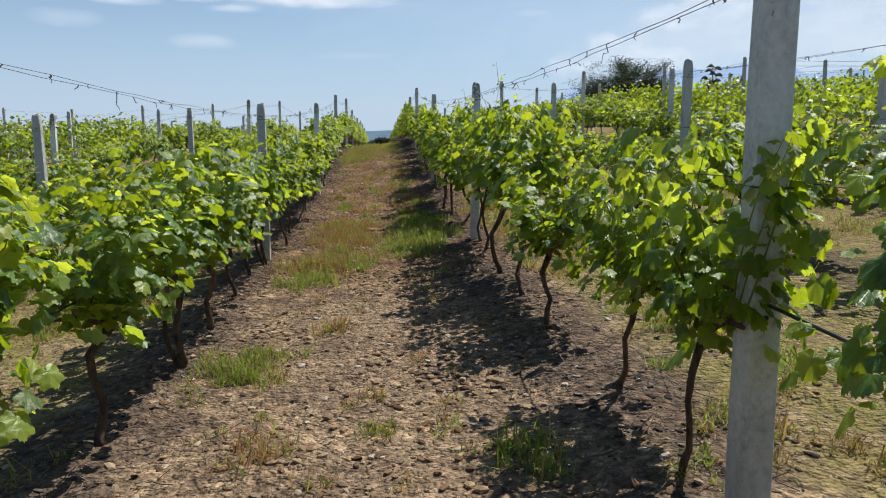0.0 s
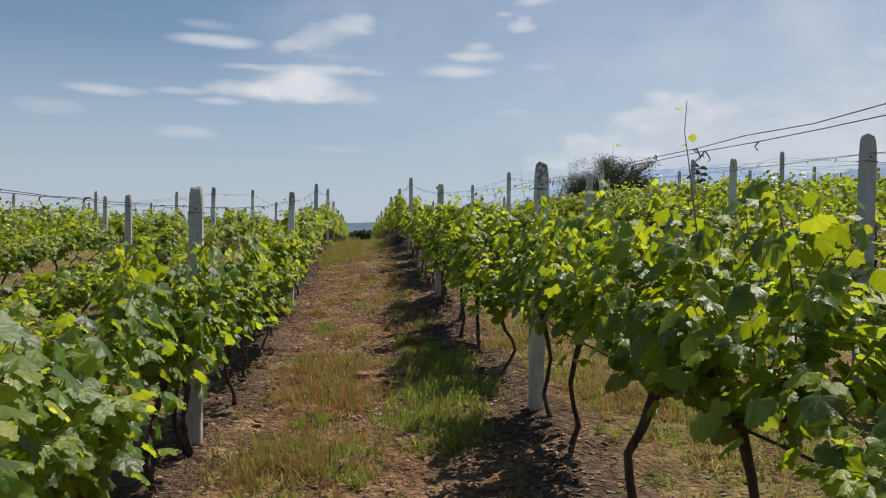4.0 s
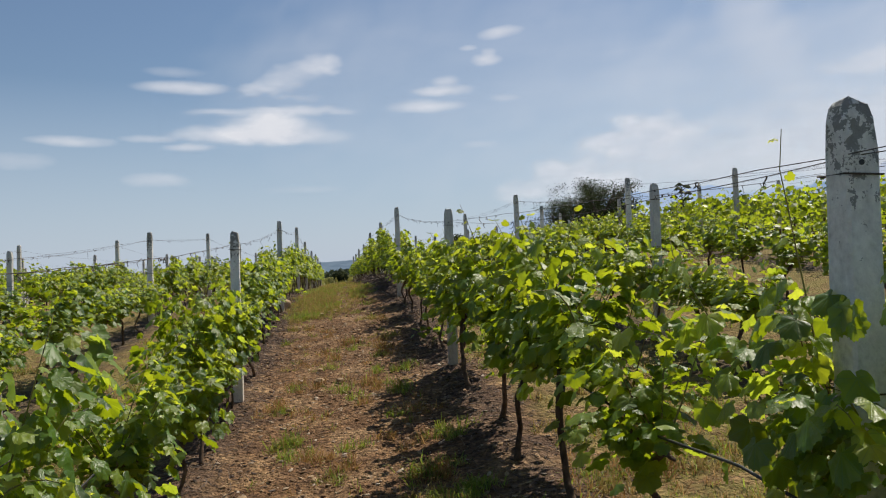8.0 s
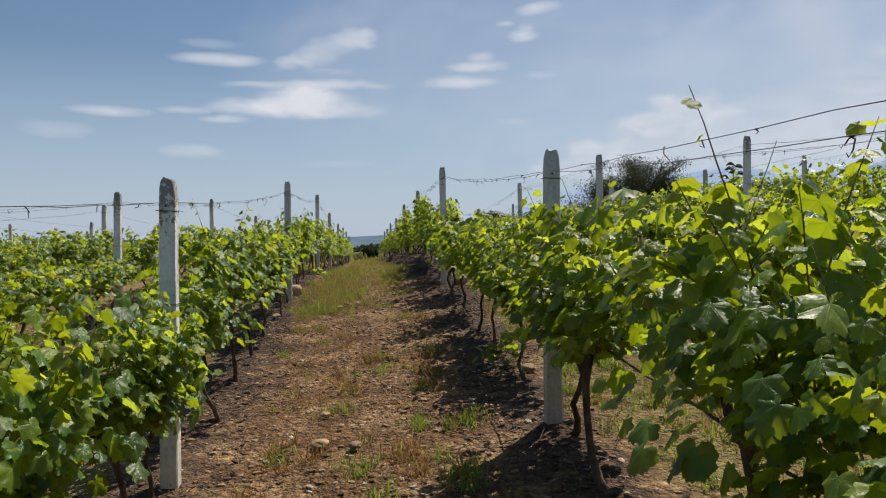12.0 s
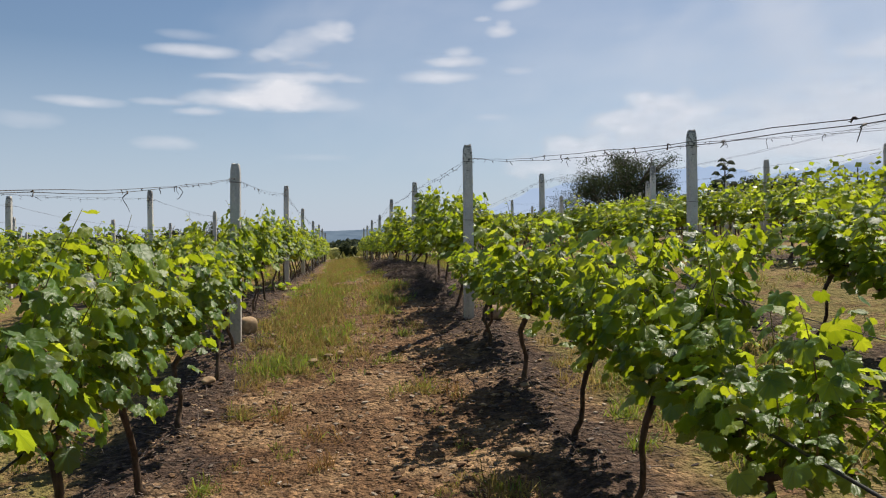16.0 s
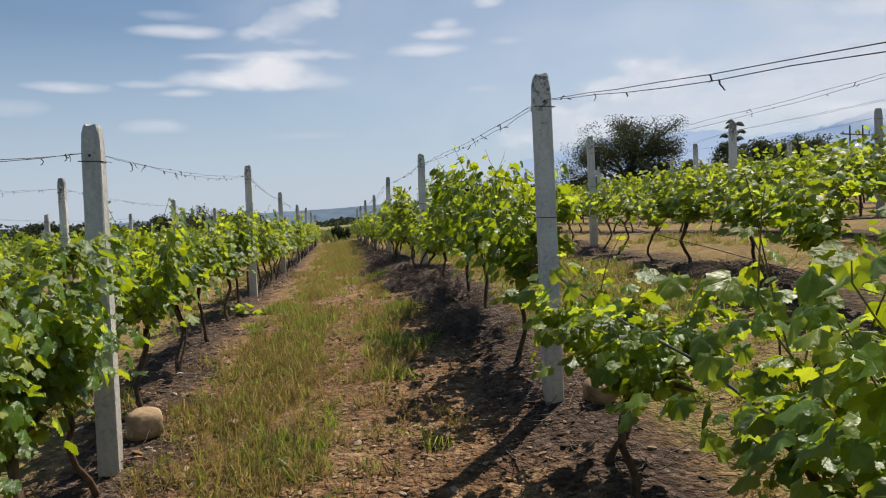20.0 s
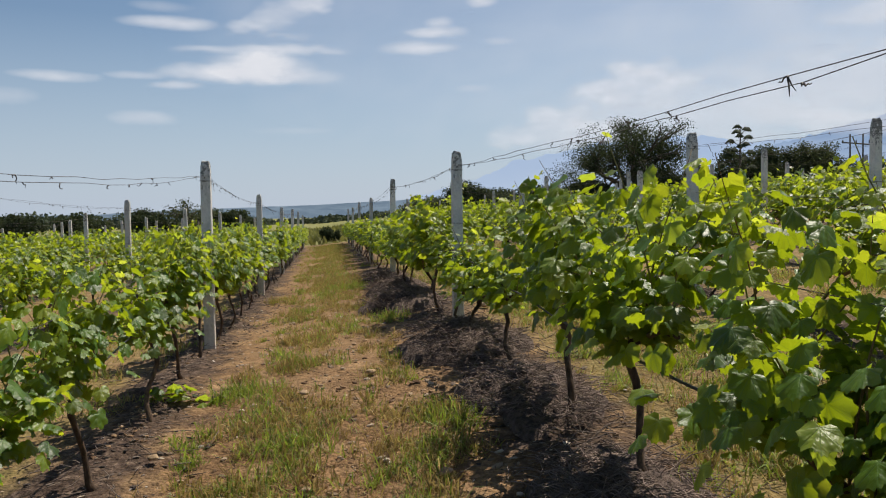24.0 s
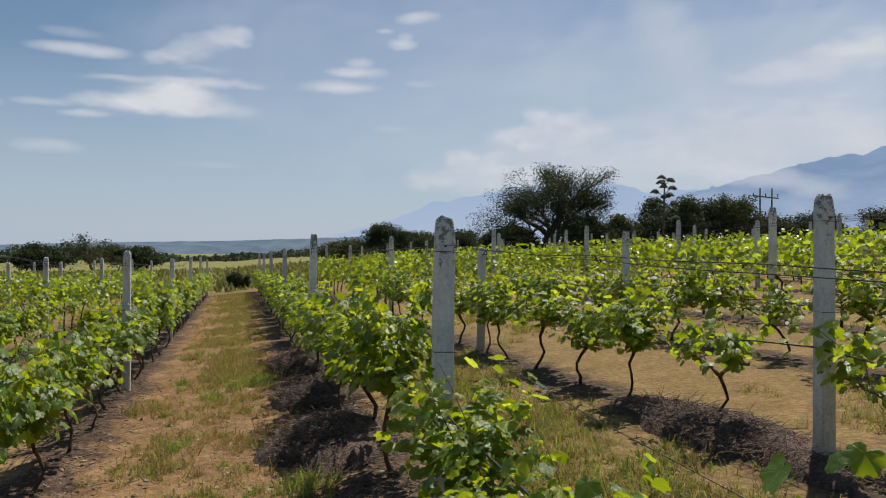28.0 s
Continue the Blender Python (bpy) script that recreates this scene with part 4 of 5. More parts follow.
# ---- grass ----
def blades(spec, rn):
    """Bent, folding strips. spec rows: x, y, height, lean."""
    s = np.asarray(spec, float)
    n = len(s)
    a, b = rn.uniform(0, 6.283, n), rn.uniform(0, 6.283, n)
    w = 0.0016 + 0.0036 * rn.random(n) ** 1.5
    side = np.stack([np.cos(a), np.sin(a), 0 * a], 1) * w[:, None]
    reach = np.stack([np.cos(b), np.sin(b), 0 * b], 1) * (s[:, 2] * np.sin(s[:, 3]))[:, None]
    up = np.zeros((n, 3))
    up[:, 2] = s[:, 2] * np.cos(s[:, 3])
    p = np.stack([s[:, 0], s[:, 1], gz_many(s[:, 0], s[:, 1]) - 0.005], 1)
    bend = np.zeros((n, 3))
    bend[:, 2] = s[:, 2] * 0.2
    v = np.stack([p - side, p + side, p + 0.5 * reach + 0.55 * up + bend + side * 0.8, p + 0.5 * reach + 0.55 * up + bend - side * 0.8, p + reach * 1.15 + up * 0.8], 1)
    o = np.arange(n)[:, None] * 5
    return v.reshape(-1, 3), [tuple(r) for r in np.concatenate([o, o + 1, o + 2, o + 3], 1)] + [tuple(r) for r in np.concatenate([o + 3, o + 2, o + 4], 1)]


# patches: x, y, radius
GREEN = [(-0.79, 8.5, 0.3), (2.07, 8.4, 0.18), (0.72, 6.6, 0.15), (-0.65, 11.6, 0.28), (0.52, 13.4, 0.42), (0.66, 14.4, 0.48), (0.7, 15.6, 0.42), (0.5, 17.3, 0.17), (0.82, 18.2, 0.16),
         (0.57, 20.1, 0.14), (0.4, 21.3, 0.12), (0.71, 21.2, 0.14), (2.2, 24.0, 0.22), (1.96, 25.5, 0.16), (-0.7, 27.1, 0.34), (-0.35, 28.3, 0.24), (0.36, 29.5, 0.16), (0.47, 30.4, 0.26), (-0.33, 32.1, 0.25),
         (0.66, 32.1, 0.2), (-0.65, 33.5, 0.25), (0.69, 36.9, 0.22), (0.5, 42.4, 0.3), (-0.62, 18.7, 0.12)]
DRY = [(-0.48, 7.0, 0.14), (-0.21, 9.3, 0.12), (-0.5, 12.6, 0.42), (-0.16, 14.4, 0.3), (2.1, 13.6, 0.42), (-0.5, 14.8, 0.42), (-0.5, 16.0, 0.4), (2.0, 16.6, 0.4), (2.3, 17.4, 0.3), (0.7, 23.7, 0.16), (-0.87, 25.7, 0.12),
       (0.48, 25.9, 0.18), (-0.72, 29.2, 0.34), (-0.5, 30.3, 0.34), (-0.4, 34.2, 0.16), (-0.82, 41.2, 0.24)]
MIXED = [(-0.66, 12.8, 0.4), (2.03, 24.7, 0.2), (-0.5, 28.2, 0.46), (-0.66, 29.3, 0.44), (2.02, 29.2, 0.26), (-0.58, 30.4, 0.44), (2.06, 31.0, 0.32), (-0.6, 31.2, 0.4), (0.5, 31.6, 0.24), (-0.24, 32.6, 0.32), (0.19, 43.7, 0.5),
         (0.05, 45.6, 0.5), (0.0, 48.5, 0.6), (0.0, 51.5, 0.65), (0.0, 55, 0.7), (0.1, 59, 0.7), (0.0, 63, 0.75), (0.0, 67, 0.75), (0.0, 71, 0.75), (2.4, 34.5, 0.4), (2.5, 38, 0.5)]
WEEDS = [(-0.18, 17.5), (-0.69, 18.6), (-0.76, 19.9), (2.27, 20.2), (-0.66, 20.9), (-0.28, 22.0), (0.49, 22.3), (-0.94, 24.4), (0.28, 27.0), (0.5, 28.1), (-0.58, 36.8), (-0.19, 39.2), (0.15, 7.1), (1.34, 6.3), (1.7, 6.8), (0.3, 40.3), (-0.5, 38.2)]
rn = np.random.default_rng(21)
green, straw, rusty = [], [], []


def tuft_patch(x, y, rad, dens, h, bag, share=0.0, other=None):
    """Tufts of blades that spread from their roots."""
    n = int(dens * math.pi * rad * rad) + 14
    roots = rn.normal(0, rad * 0.55, (max(3, n // 20), 2))
    c = roots[(len(roots) * rn.random(n) ** 1.2).astype(int)] + rn.normal(0, 0.03, (n, 2))
    tall = 0.45 + 0.8 * rn.random(len(roots))
    rows = np.stack([x + c[:, 0], y + c[:, 1] * 1.25, h * rn.uniform(0.4, 1.2, n) * tall[rn.integers(0, len(roots), n)], np.clip(np.abs(rn.normal(0.95, 0.45, n)), 0, 1.55)], 1)
    take = rn.random(n) < share
    bag.append(rows[~take])
    if take.any():
        other.append(rows[take])


for x, y, rad in GREEN:
    tuft_patch(x, y, rad, 4200, 0.16, green, 0.25, straw)
for x, y, rad in DRY:
    tuft_patch(x, y, rad, 3600, 0.15, rusty if y < 18 else straw, 0.25, green)
for x, y, rad in MIXED:
    tuft_patch(x, y, rad * 1.1, 4600 if y < 45 else 1600, 0.14, straw, 0.22, green)
# looser grass between the patches: x range, y range, count, what grows
for x0, x1, y0, y1, count, bag in ((-0.95, -0.05, 26.6, 34.0, 55, straw), (0.2, 0.7, 28.0, 34.0, 34, straw), (-0.85, -0.05, 11.8, 17.0, 60, rusty), (0.35, 0.85, 12.6, 17.0, 40, green),
                                   (-0.8, 0.75, 17.0, 26.0, 50, rusty), (1.6, 2.4, 5.0, 19.0, 70, straw), (1.6, 2.5, 19.0, 34.0, 70, green), (-0.65, 0.65, 34.0, 47.0, 130, straw)):
    for i in range(count):
        tuft_patch(rn.uniform(x0, x1), rn.uniform(y0, y1), rn.uniform(0.05, 0.17), 2600, 0.13, bag, 0.1 + 0.8 * (rn.random() < 0.3), straw if bag is green else green)
for x, y in WEEDS:
    tuft_patch(x, y, 0.1, 3600, 0.12, green, 0.35, straw)
for i in range(300):
    y = rn.uniform(10, 60)
    tuft_patch(rn.choice((2.63, 2.63, -2.65, 5.3)) + rn.normal(0, 0.3), y, rn.uniform(0.2, 0.45), 900, 0.14, straw, 0.4, green)
for i in range(140):
    y = 34 + 38 * rn.random() ** 0.6
    tuft_patch(rn.normal(0.05, 0.42), y, rn.uniform(0.15, 0.4), 1300, 0.09, straw, 0.45, green)
for i in range(170):
    tuft_patch(2.63 + rn.normal(0, 0.38), rn.uniform(30, 52), rn.uniform(0.2, 0.42), 1300, 0.12, straw, 0.55, green)
for i in range(560):
    y = 4 + 66 * rn.random() ** 1.3
    x = rn.uniform(-9, 10) if rn.random() < 0.6 else rn.uniform(-0.85, 0.85)
    off = abs((x - 1.29 + 2.66 * 40 + 1.33) % 2.66 - 1.33)
    if off > 0.3:
        near = abs(x) < 1.3
        tuft_patch(x, y, rn.uniform(0.03, 0.09) if near else rn.uniform(0.1, 0.4), 1800 if near else 800, 0.085 if near else 0.15, (rusty if y < 20 else straw) if near else straw, 0.4, green)
for name, bag, mat, label in (("green_grass", green, GRASS, "tufts of green grass along the path"), ("dry_grass", straw, STRAW, "tufts of dry yellow grass along the path"),
                              ("withered_grass", rusty, RUSTY, "rusty brown withered grass along the path")):
    v, f = blades(np.concatenate(bag), rn)
    tagged(new(name, mesh_of(name, v, f, mat, False)), label, "grass", kind="stuff")

# ---- prunings and litter below the rows ----
lit = Soup()
rn = np.random.default_rng(31)
for i in range(5200):
    right = rn.random() < 0.62
    y = rn.uniform(4, 46) if not right else rn.choice((rn.uniform(4, 46), rn.uniform(28, 42)))
    x = (1.27 if right else -1.3) + rn.normal(0, 0.3)
    a, n, s = rn.uniform(0, 6.28), rn.uniform(0.04, 0.2), rn.uniform(-0.15, 0.4)
    z = gz(x, y) + rn.uniform(0.005, 0.05)
    b = (x + math.cos(a) * n, y + math.sin(a) * n)
    p = [(x, y, z), ((x + b[0]) / 2 + rn.normal(0, 0.012), (y + b[1]) / 2, z + 0.4 * s * n), (*b, gz(*b) + 0.03 + max(0, s) * n)]
    lit.put(*tube(p, [0.0035, 0.003, 0.002], 3, False))
n = 5200
CHIP = grit("litter crumb", [(0.0, (0.02, 0.015, 0.013)), (0.6, (0.075, 0.055, 0.045)), (0.92, (0.2, 0.16, 0.13)), (1.0, (0.36, 0.31, 0.27))])
x = np.where(rn.random(n) < 0.6, 1.27, -1.3) + rn.normal(0, 0.33, n)
strewn("litter_crumbs", x, rn.uniform(4, 44, n), 0.006 + 0.02 * rn.random(n) ** 2, rn.uniform(1.1, 1.6, n), 0.4, 0.3, CHIP, "dark and grey crumbs of bark and rotted leaves", "litter", rn)
tagged(new("fallen_twigs", lit.mesh("fallen_twigs", TWIG)), "dry grey twigs and prunings littered below the vines", "twigs", kind="stuff")


STICK = simple("bleached stick", (0.06, 0.042, 0.036), (0.3, 0.225, 0.185), 22, 0.95, 0.2, 0.004)


def pruning_heap(x, y, rx, ry, h, seed):
    """A low dark heap of rotting prunings with sticks poking out."""
    r = random.Random(seed)
    n, m, verts, faces = 34, 11, [], []
    for j in range(m):
        t = j / (m - 1)
        for i in range(n):
            a = 2 * math.pi * i / n
            k = 1 + 0.45 * noise.noise((math.cos(a) * 1.5, math.sin(a) * 1.5, seed)) + 0.2 * noise.noise((math.cos(a) * 5, math.sin(a) * 5, seed))
            px, py = math.cos(a) * rx * t * k, math.sin(a) * ry * t * k
            z = h * (1 - t ** 1.7) + 0.05 * noise.noise((px * 7, py * 7, seed)) + 0.03 * noise.noise((px * 19, py * 19, seed)) * (1 - t * 0.5)
            verts.append((px, py, z + gz(x + px, y + py) - gz(x, y) - (0.05 if t == 1 else 0)))
    for j in range(m - 1):
        for i in range(n):
            a, b = j * n + i, j * n + (i + 1) % n
            faces.append((a, b, b + n, a + n)[::-1])
    ob = new("pruning_heap")
    ob.location = (x, y, gz(x, y) + 0.03)
    part("mound", mesh_of("mound", verts, faces, HEAP), ob)
    soup = Soup()
    for i in range(int(1100 * rx * ry / 0.5) + 90):
        a, t = r.uniform(0, 6.28), math.sqrt(r.random())
        p = Vector((math.cos(a) * rx * t, math.sin(a) * ry * t, h * (1 - t ** 1.7) + 0.012))
        d = Vector((r.gauss(0, 1), r.gauss(0, 1), r.uniform(-0.1, 0.35))).normalized() * r.uniform(0.05, 0.2)
        soup.put(*tube([p, p + d * 0.5 + Vector((0, 0, 0.015)), p + d], [0.0032, 0.0027, 0.0014], 3, False))
    tagged(part("stick_litter", soup.mesh("stick_litter", STICK), ob, "grey dry sticks"), kind="stuff")
    tagged(ob, "dark heap of rotting vine prunings below the row", "pruning heap", "pruning heaps")


for n, (x, y, rx, ry, h) in enumerate(((1.25, 30.6, 0.38, 0.6, 0.07), (1.25, 32.3, 0.42, 0.8, 0.1), (1.15, 34.2, 0.56, 0.9, 0.16), (1.05, 38.0, 0.55, 0.75, 0.2), (1.1, 40.4, 0.5, 0.7, 0.2), (1.15, 43.2, 0.45, 0.9, 0.15), 
                                      (3.95, 31.0, 0.38, 1.3, 0.1), (3.9, 36.5, 0.4, 1.5, 0.12))):
    pruning_heap(x, y, rx, ry, h, 50 + n)


# ---- trees beyond the vineyard ----
def grow(rng, p, way, length, radius, depth, limbs, tips, spread, lift):
    pts, q = [p.copy()], p.copy()
    for i in range(3):
        way = (way + Vector((rng.gauss(0, 0.14), rng.gauss(0, 0.14), rng.gauss(0, 0.08) + lift))).normalized()
        q = q + way * (length / 3)
        pts.append(q.copy())
    limbs.put(*tube(pts, list(np.linspace(radius, radius * 0.62, 4)), 6 if depth > 2 else 4, False))
    tips.append((q.copy(), depth))
    if depth == 0:
        return
    for i in range(3 if rng.random() < 0.75 else 2):
        turn = Vector((rng.gauss(0, 1), rng.gauss(0, 1), rng.gauss(0.0, 0.5))).normalized()
        grow(rng, pts[-1] if i else pts[2], (way + turn * spread).normalized(), length * rng.uniform(0.68, 0.86), radius * 0.62, depth - 1, limbs, tips, spread, lift)


def crown(points, per, scatter, size, rng, mat, flat=1.0):
    n = len(points) * per
    p = np.repeat(np.array([tuple(q) for q in points]), per, 0)
    r = np.random.default_rng(rng.randrange(10 ** 6))
    p = p + np.clip(r.normal(0, 1, (n, 3)), -1.7, 1.7) * scatter * (1, 1, flat)
    spec = np.concatenate([p, r.normal(0, 0.6, (n, 3)) + (0, 0, 0.6), r.normal(0, 1, (n, 3)), size * r.uniform(0.5, 1.4, (n, 1))], 1)
    return mesh_of("crown", *leaves(spec, FAR_V, FAR_F), mat, False)


def tree(x, y, height, spread, seed, label, mat, depth=4, per=9, leaf=0.3, trunk=0.3, stems=1, lift=0.03, flat=0.8, name="tree", fork=0.75, dome=60, loose=0.055):
    r = random.Random(seed)
    ob = new(name)
    ob.location = (x, y, gz(x, y))
    limbs, tips = Soup(), []
    first = height * 0.3
    for s in range(stems):
        way = Vector((r.gauss(0, 0.35) * (stems > 1), r.gauss(0, 0.35) * (stems > 1), 1)).normalized()
        grow(r, Vector((r.uniform(-0.3, 0.3) * (stems > 1), 0, -0.2)), way, first, trunk, depth, limbs, tips, fork, lift)
    top = max(t[0].z for t in tips)
    wide = max(max(abs(t[0].x), abs(t[0].y)) for t in tips)
    k = Vector((spread / 2 / wide, spread / 2 / wide, height / top))
    for a in limbs.v:
        a *= np.array(tuple(k))
    pts = [Vector((t.x * k.x, t.y * k.y, t.z * k.z)) for t, d in tips if d <= 2]
    # the dome between the limb ends, uneven and open in places
    for i in range(dome):
        a, e = r.uniform(0, 6.28), math.asin(r.uniform(-0.25, 1.0))
        rad = (0.62 + 0.36 * r.random()) * (1 + 0.22 * noise.noise((math.cos(a) * 1.7 + seed, math.sin(a) * 1.7, e * 1.5)))
        pts.append(Vector((math.cos(a) * math.cos(e) * spread / 2 * rad, math.sin(a) * math.cos(e) * spread / 2 * rad, height * (0.36 + 0.6 * math.sin(e) * rad))))
    part("trunk", limbs.mesh("trunk", TREE_BARK), ob, "dark forked trunk and limbs")
    part("crown", crown(pts, per, spread * loose, leaf, r, mat, flat), ob, "uneven crown of small leaves")
    return tagged(ob, label, "tree")


tree(33.3, 112.9, 10.2, 15.5, 5, "broad old tree with a dense crown and bare outer twigs", TREE_LEAF, 4, 115, 0.15, 0.42, 2, 0.01, 0.8, dome=165, loose=0.036)
tree(31.6, 113.4, 9.4, 14.0, 8, "thin grey-green tree with fine open branches", OLIVE_LEAF, 6, 7, 0.11, 0.16, 1, 0.02, 0.8, dome=0, loose=0.012)
for x, y, h, s, seed, m in ((38.0, 111, 4.2, 7, 21, TREE_LEAF), (29.5, 114, 4.0, 7, 22, TREE_LEAF), (42.5, 112, 4.3, 6, 23, OLIVE_LEAF), (48.5, 111, 6.4, 8, 24, TREE_LEAF), (53, 113, 6.2, 8, 25, TREE_LEAF),
                            (57.5, 112, 6.6, 8, 26, OLIVE_LEAF), (62, 112, 4.8, 8, 27, TREE_LEAF), (68, 111, 5.0, 8, 28, TREE_LEAF), (78, 110, 5.4, 9, 29, TREE_LEAF), (88, 108, 5.2, 9, 30, TREE_LEAF), (84, 98, 7.5, 8, 31, OLIVE_LEAF),
                            (22, 121, 2.4, 6, 32, TREE_LEAF), (27, 128, 3.4, 7, 33, TREE_LEAF), (19.5, 133, 4.6, 8, 34, TREE_LEAF), (24.5, 135, 3.4, 8, 35, TREE_LEAF), (15, 140, 2.9, 8, 36, OLIVE_LEAF)):
    tree(x, y, h, s, seed, "dark green bushy tree at the field's edge", m, 3, 90, 0.22, 0.16, 3, 0.02, 0.75, "bushy_tree")
tree(-19.5, 150, 5.2, 9.0, 41, "umbrella-shaped thorn tree with an open crown", OLIVE_LEAF, 4, 22, 0.22, 0.2, 2, -0.03, 0.3, "umbrella_tree", dome=10)
for x, y, h, s, seed in ((-26.5, 150, 3.7, 7, 42), (-14.5, 155, 3.2, 7, 43), (-36, 152, 3.2, 8, 44), (-45, 150, 3.4, 8, 45)):
    tree(x, y, h, s, seed, "dark green round tree beyond the meadow", TREE_LEAF, 3, 60, 0.32, 0.18, 3, 0.02, 0.8, "bushy_tree")
tree(0.3, 77.0, 0.95, 1.25, 51, "dark leafy bush at the end of the path", TREE_LEAF, 3, 30, 0.1, 0.03, 4, 0.0, 0.8, "bush", dome=40)


def broadleaf(x, y, height, seed):
    """Slim tree with whorls of large drooping leaves at its branch ends."""
    r = random.Random(seed)
    ob = new("broadleaf_tree")
    ob.location = (x, y, gz(x, y))
    wood, spec = Soup(), []
    wood.put(*tube([(0, 0, -0.2), (0.1, 0, height * 0.45), (0.25, 0.1, height * 0.93)], [0.16, 0.11, 0.05], 7, False))
    for i in range(15):
        t = 0.45 + 0.55 * i / 14
        a = i * 2.4
        reach = (1.9 - 1.2 * (t - 0.45) / 0.55) * r.uniform(0.6, 1.1)
        b = Vector((0.1 + 0.15 * t, 0, height * 0.9 * t))
        e = b + Vector((math.cos(a) * reach, math.sin(a) * reach, 0.75))
        wood.put(*tube([b, b.lerp(e, 0.5) + Vector((0, 0, -0.08)), e], [0.05, 0.04, 0.03], 5, False))
        for j in range(17):
            c = r.uniform(0, 6.28)
            o = Vector((math.cos(c), math.sin(c), r.uniform(-0.5, 0.3)))
            spec.append((*(e + o * 0.14), o.x * 0.5, o.y * 0.5, 0.8, *(o + Vector((0, 0, -0.5))), r.uniform(0.45, 0.75)))
    part("trunk", wood.mesh("trunk", TREE_BARK), ob)
    part("crown", mesh_of("crown", *leaves(spec, MID_V, MID_F), TREE_LEAF), ob, "whorls of large drooping leaves")
    tagged(ob, "slim tall tree with whorls of big dark leaves", "tree")


broadleaf(43.3, 104.5, 8.6, 3)


def power_pole(x, y, h):
    ob = new("power_pole")
    ob.location = (x, y, gz(x, y))
    for s in (-1.3, 1.3):
        part("pole", mesh_of("pole", *tube([(s, 0, -0.3), (s * 1.01, 0, h * 0.5), (s * 1.02, 0, h)], [0.19, 0.17, 0.14], 8), POLE_WOOD), ob)
    part("crossarm", mesh_of("crossarm", *tube([(-2.9, 0.1, h - 1.5), (2.9, 0.1, h - 1.9)], [0.13, 0.13], 4), POLE_WOOD), ob)
    part("brace", mesh_of("brace", *tube([(-1.3, 0.1, h - 4.6), (0.3, 0.1, h - 6.6)], [0.08, 0.08], 4), POLE_WOOD), ob)
    for s in (-2.7, 0.0, 2.7):
        part("insulator", mesh_of("insulator", *tube([(s, 0.1, h - 1.7), (s, 0.1, h - 1.35), (s, 0.1, h - 1.0)], [0.06, 0.12, 0.07], 6), POLE_WOOD), ob)
    tagged(ob, "twin-legged wooden power pole with a crossarm", "power pole")


power_pole(98, 160, 12.5)

# far woods behind the meadow
rn = np.random.default_rng(44)
spec = []
for i in range(330):
    a, d = radians(rn.uniform(-48, 62)), rn.uniform(230, 330)
    cx, cy = 0.2 + d * math.sin(a), 31 + d * math.cos(a)
    h, w = rn.uniform(2.6, 6.2) * d / 260, rn.uniform(6, 13)
    if abs(math.degrees(a) - 1.5) < 7.5:
        h *= 0.42
    n = 110
    q = rn.normal(0, 1, (n, 3))
    q /= np.linalg.norm(q, axis=1, keepdims=True)
    q = q * rn.uniform(0.55, 1.0, (n, 1)) * (w / 2, w / 2, h / 2) + (cx, cy, gz(cx, cy) + h * 0.45)
    spec.append(np.concatenate([q, rn.normal(0, 0.6, (n, 3)) + (0, 0, 0.5), rn.normal(0, 1, (n, 3)), rn.uniform(0.7, 1.7, (n, 1))], 1))
tagged(new("far_woods", mesh_of("far_woods", *leaves(np.concatenate(spec), FAR_V, FAR_F), HAZY_WOOD_LEAF, False)), "dark line of distant trees behind the meadow", "woods", kind="stuff")
# tall grass of the meadow
n = 26000
mx, my = rn.uniform(-75, 95, n), 75.5 + 70 * rn.random(n) ** 1.5
mh = rn.uniform(0.3, 0.75, n)
spec = np.stack([mx, my, ground_z(mx, my) - 0.02, *rn.normal(0, 1, (2, n)), rn.normal(0.2, 0.2, n), rn.normal(0, 0.3, n), rn.normal(0, 0.3, n), np.ones(n), mh], 1)
MEADOW = leafy("meadow grass", (0.12, 0.13, 0.04), (0.19, 0.19, 0.06), (0.3, 0.26, 0.1), (0.25, 0.25, 0.06), 0.3, 0.6, 0.2)
tagged(new("meadow_grass", mesh_of("meadow_grass", *leaves(spec, FAR_V * (0.5, 1, 1), FAR_F), MEADOW, False)), "tall yellow-green meadow grass past the vineyard", "grass", kind="stuff")


# ---- distance and sky ----
def skyline(name, dist, profile, mat, rough, seed, label):
    """A hazy ridge: profile rows of azimuth and elevation, both in degrees."""
    az = np.arange(profile[0][0], profile[-1][0] + 0.01, 0.25)
    el = np.interp(az, [p[0] for p in profile], [p[1] for p in profile])
    verts, faces = [], []
    for n, (a, e) in enumerate(zip(az, el)):
        e = e + rough * (noise.noise((a * 0.9, seed, 0)) + 0.5 * noise.noise((a * 2.7, seed, 3)) + 0.25 * noise.noise((a * 7, seed, 6)))
        x, y = dist * math.sin(radians(a)), dist * math.cos(radians(a))
        verts += [(x, y, -60), (x * 1.0, y * 1.0, 3 + dist * math.tan(radians(e)) * 0.5), (x * 1.05, y * 1.05, 3 + 1.05 * dist * math.tan(radians(e)))]
        if n:
            i = 3 * n
            faces += [(i - 3, i, i + 1, i - 2), (i - 2, i + 1, i + 2, i - 1)]
    tagged(new(name, mesh_of(name, verts, faces, mat)), label, "mountain", kind="structure")


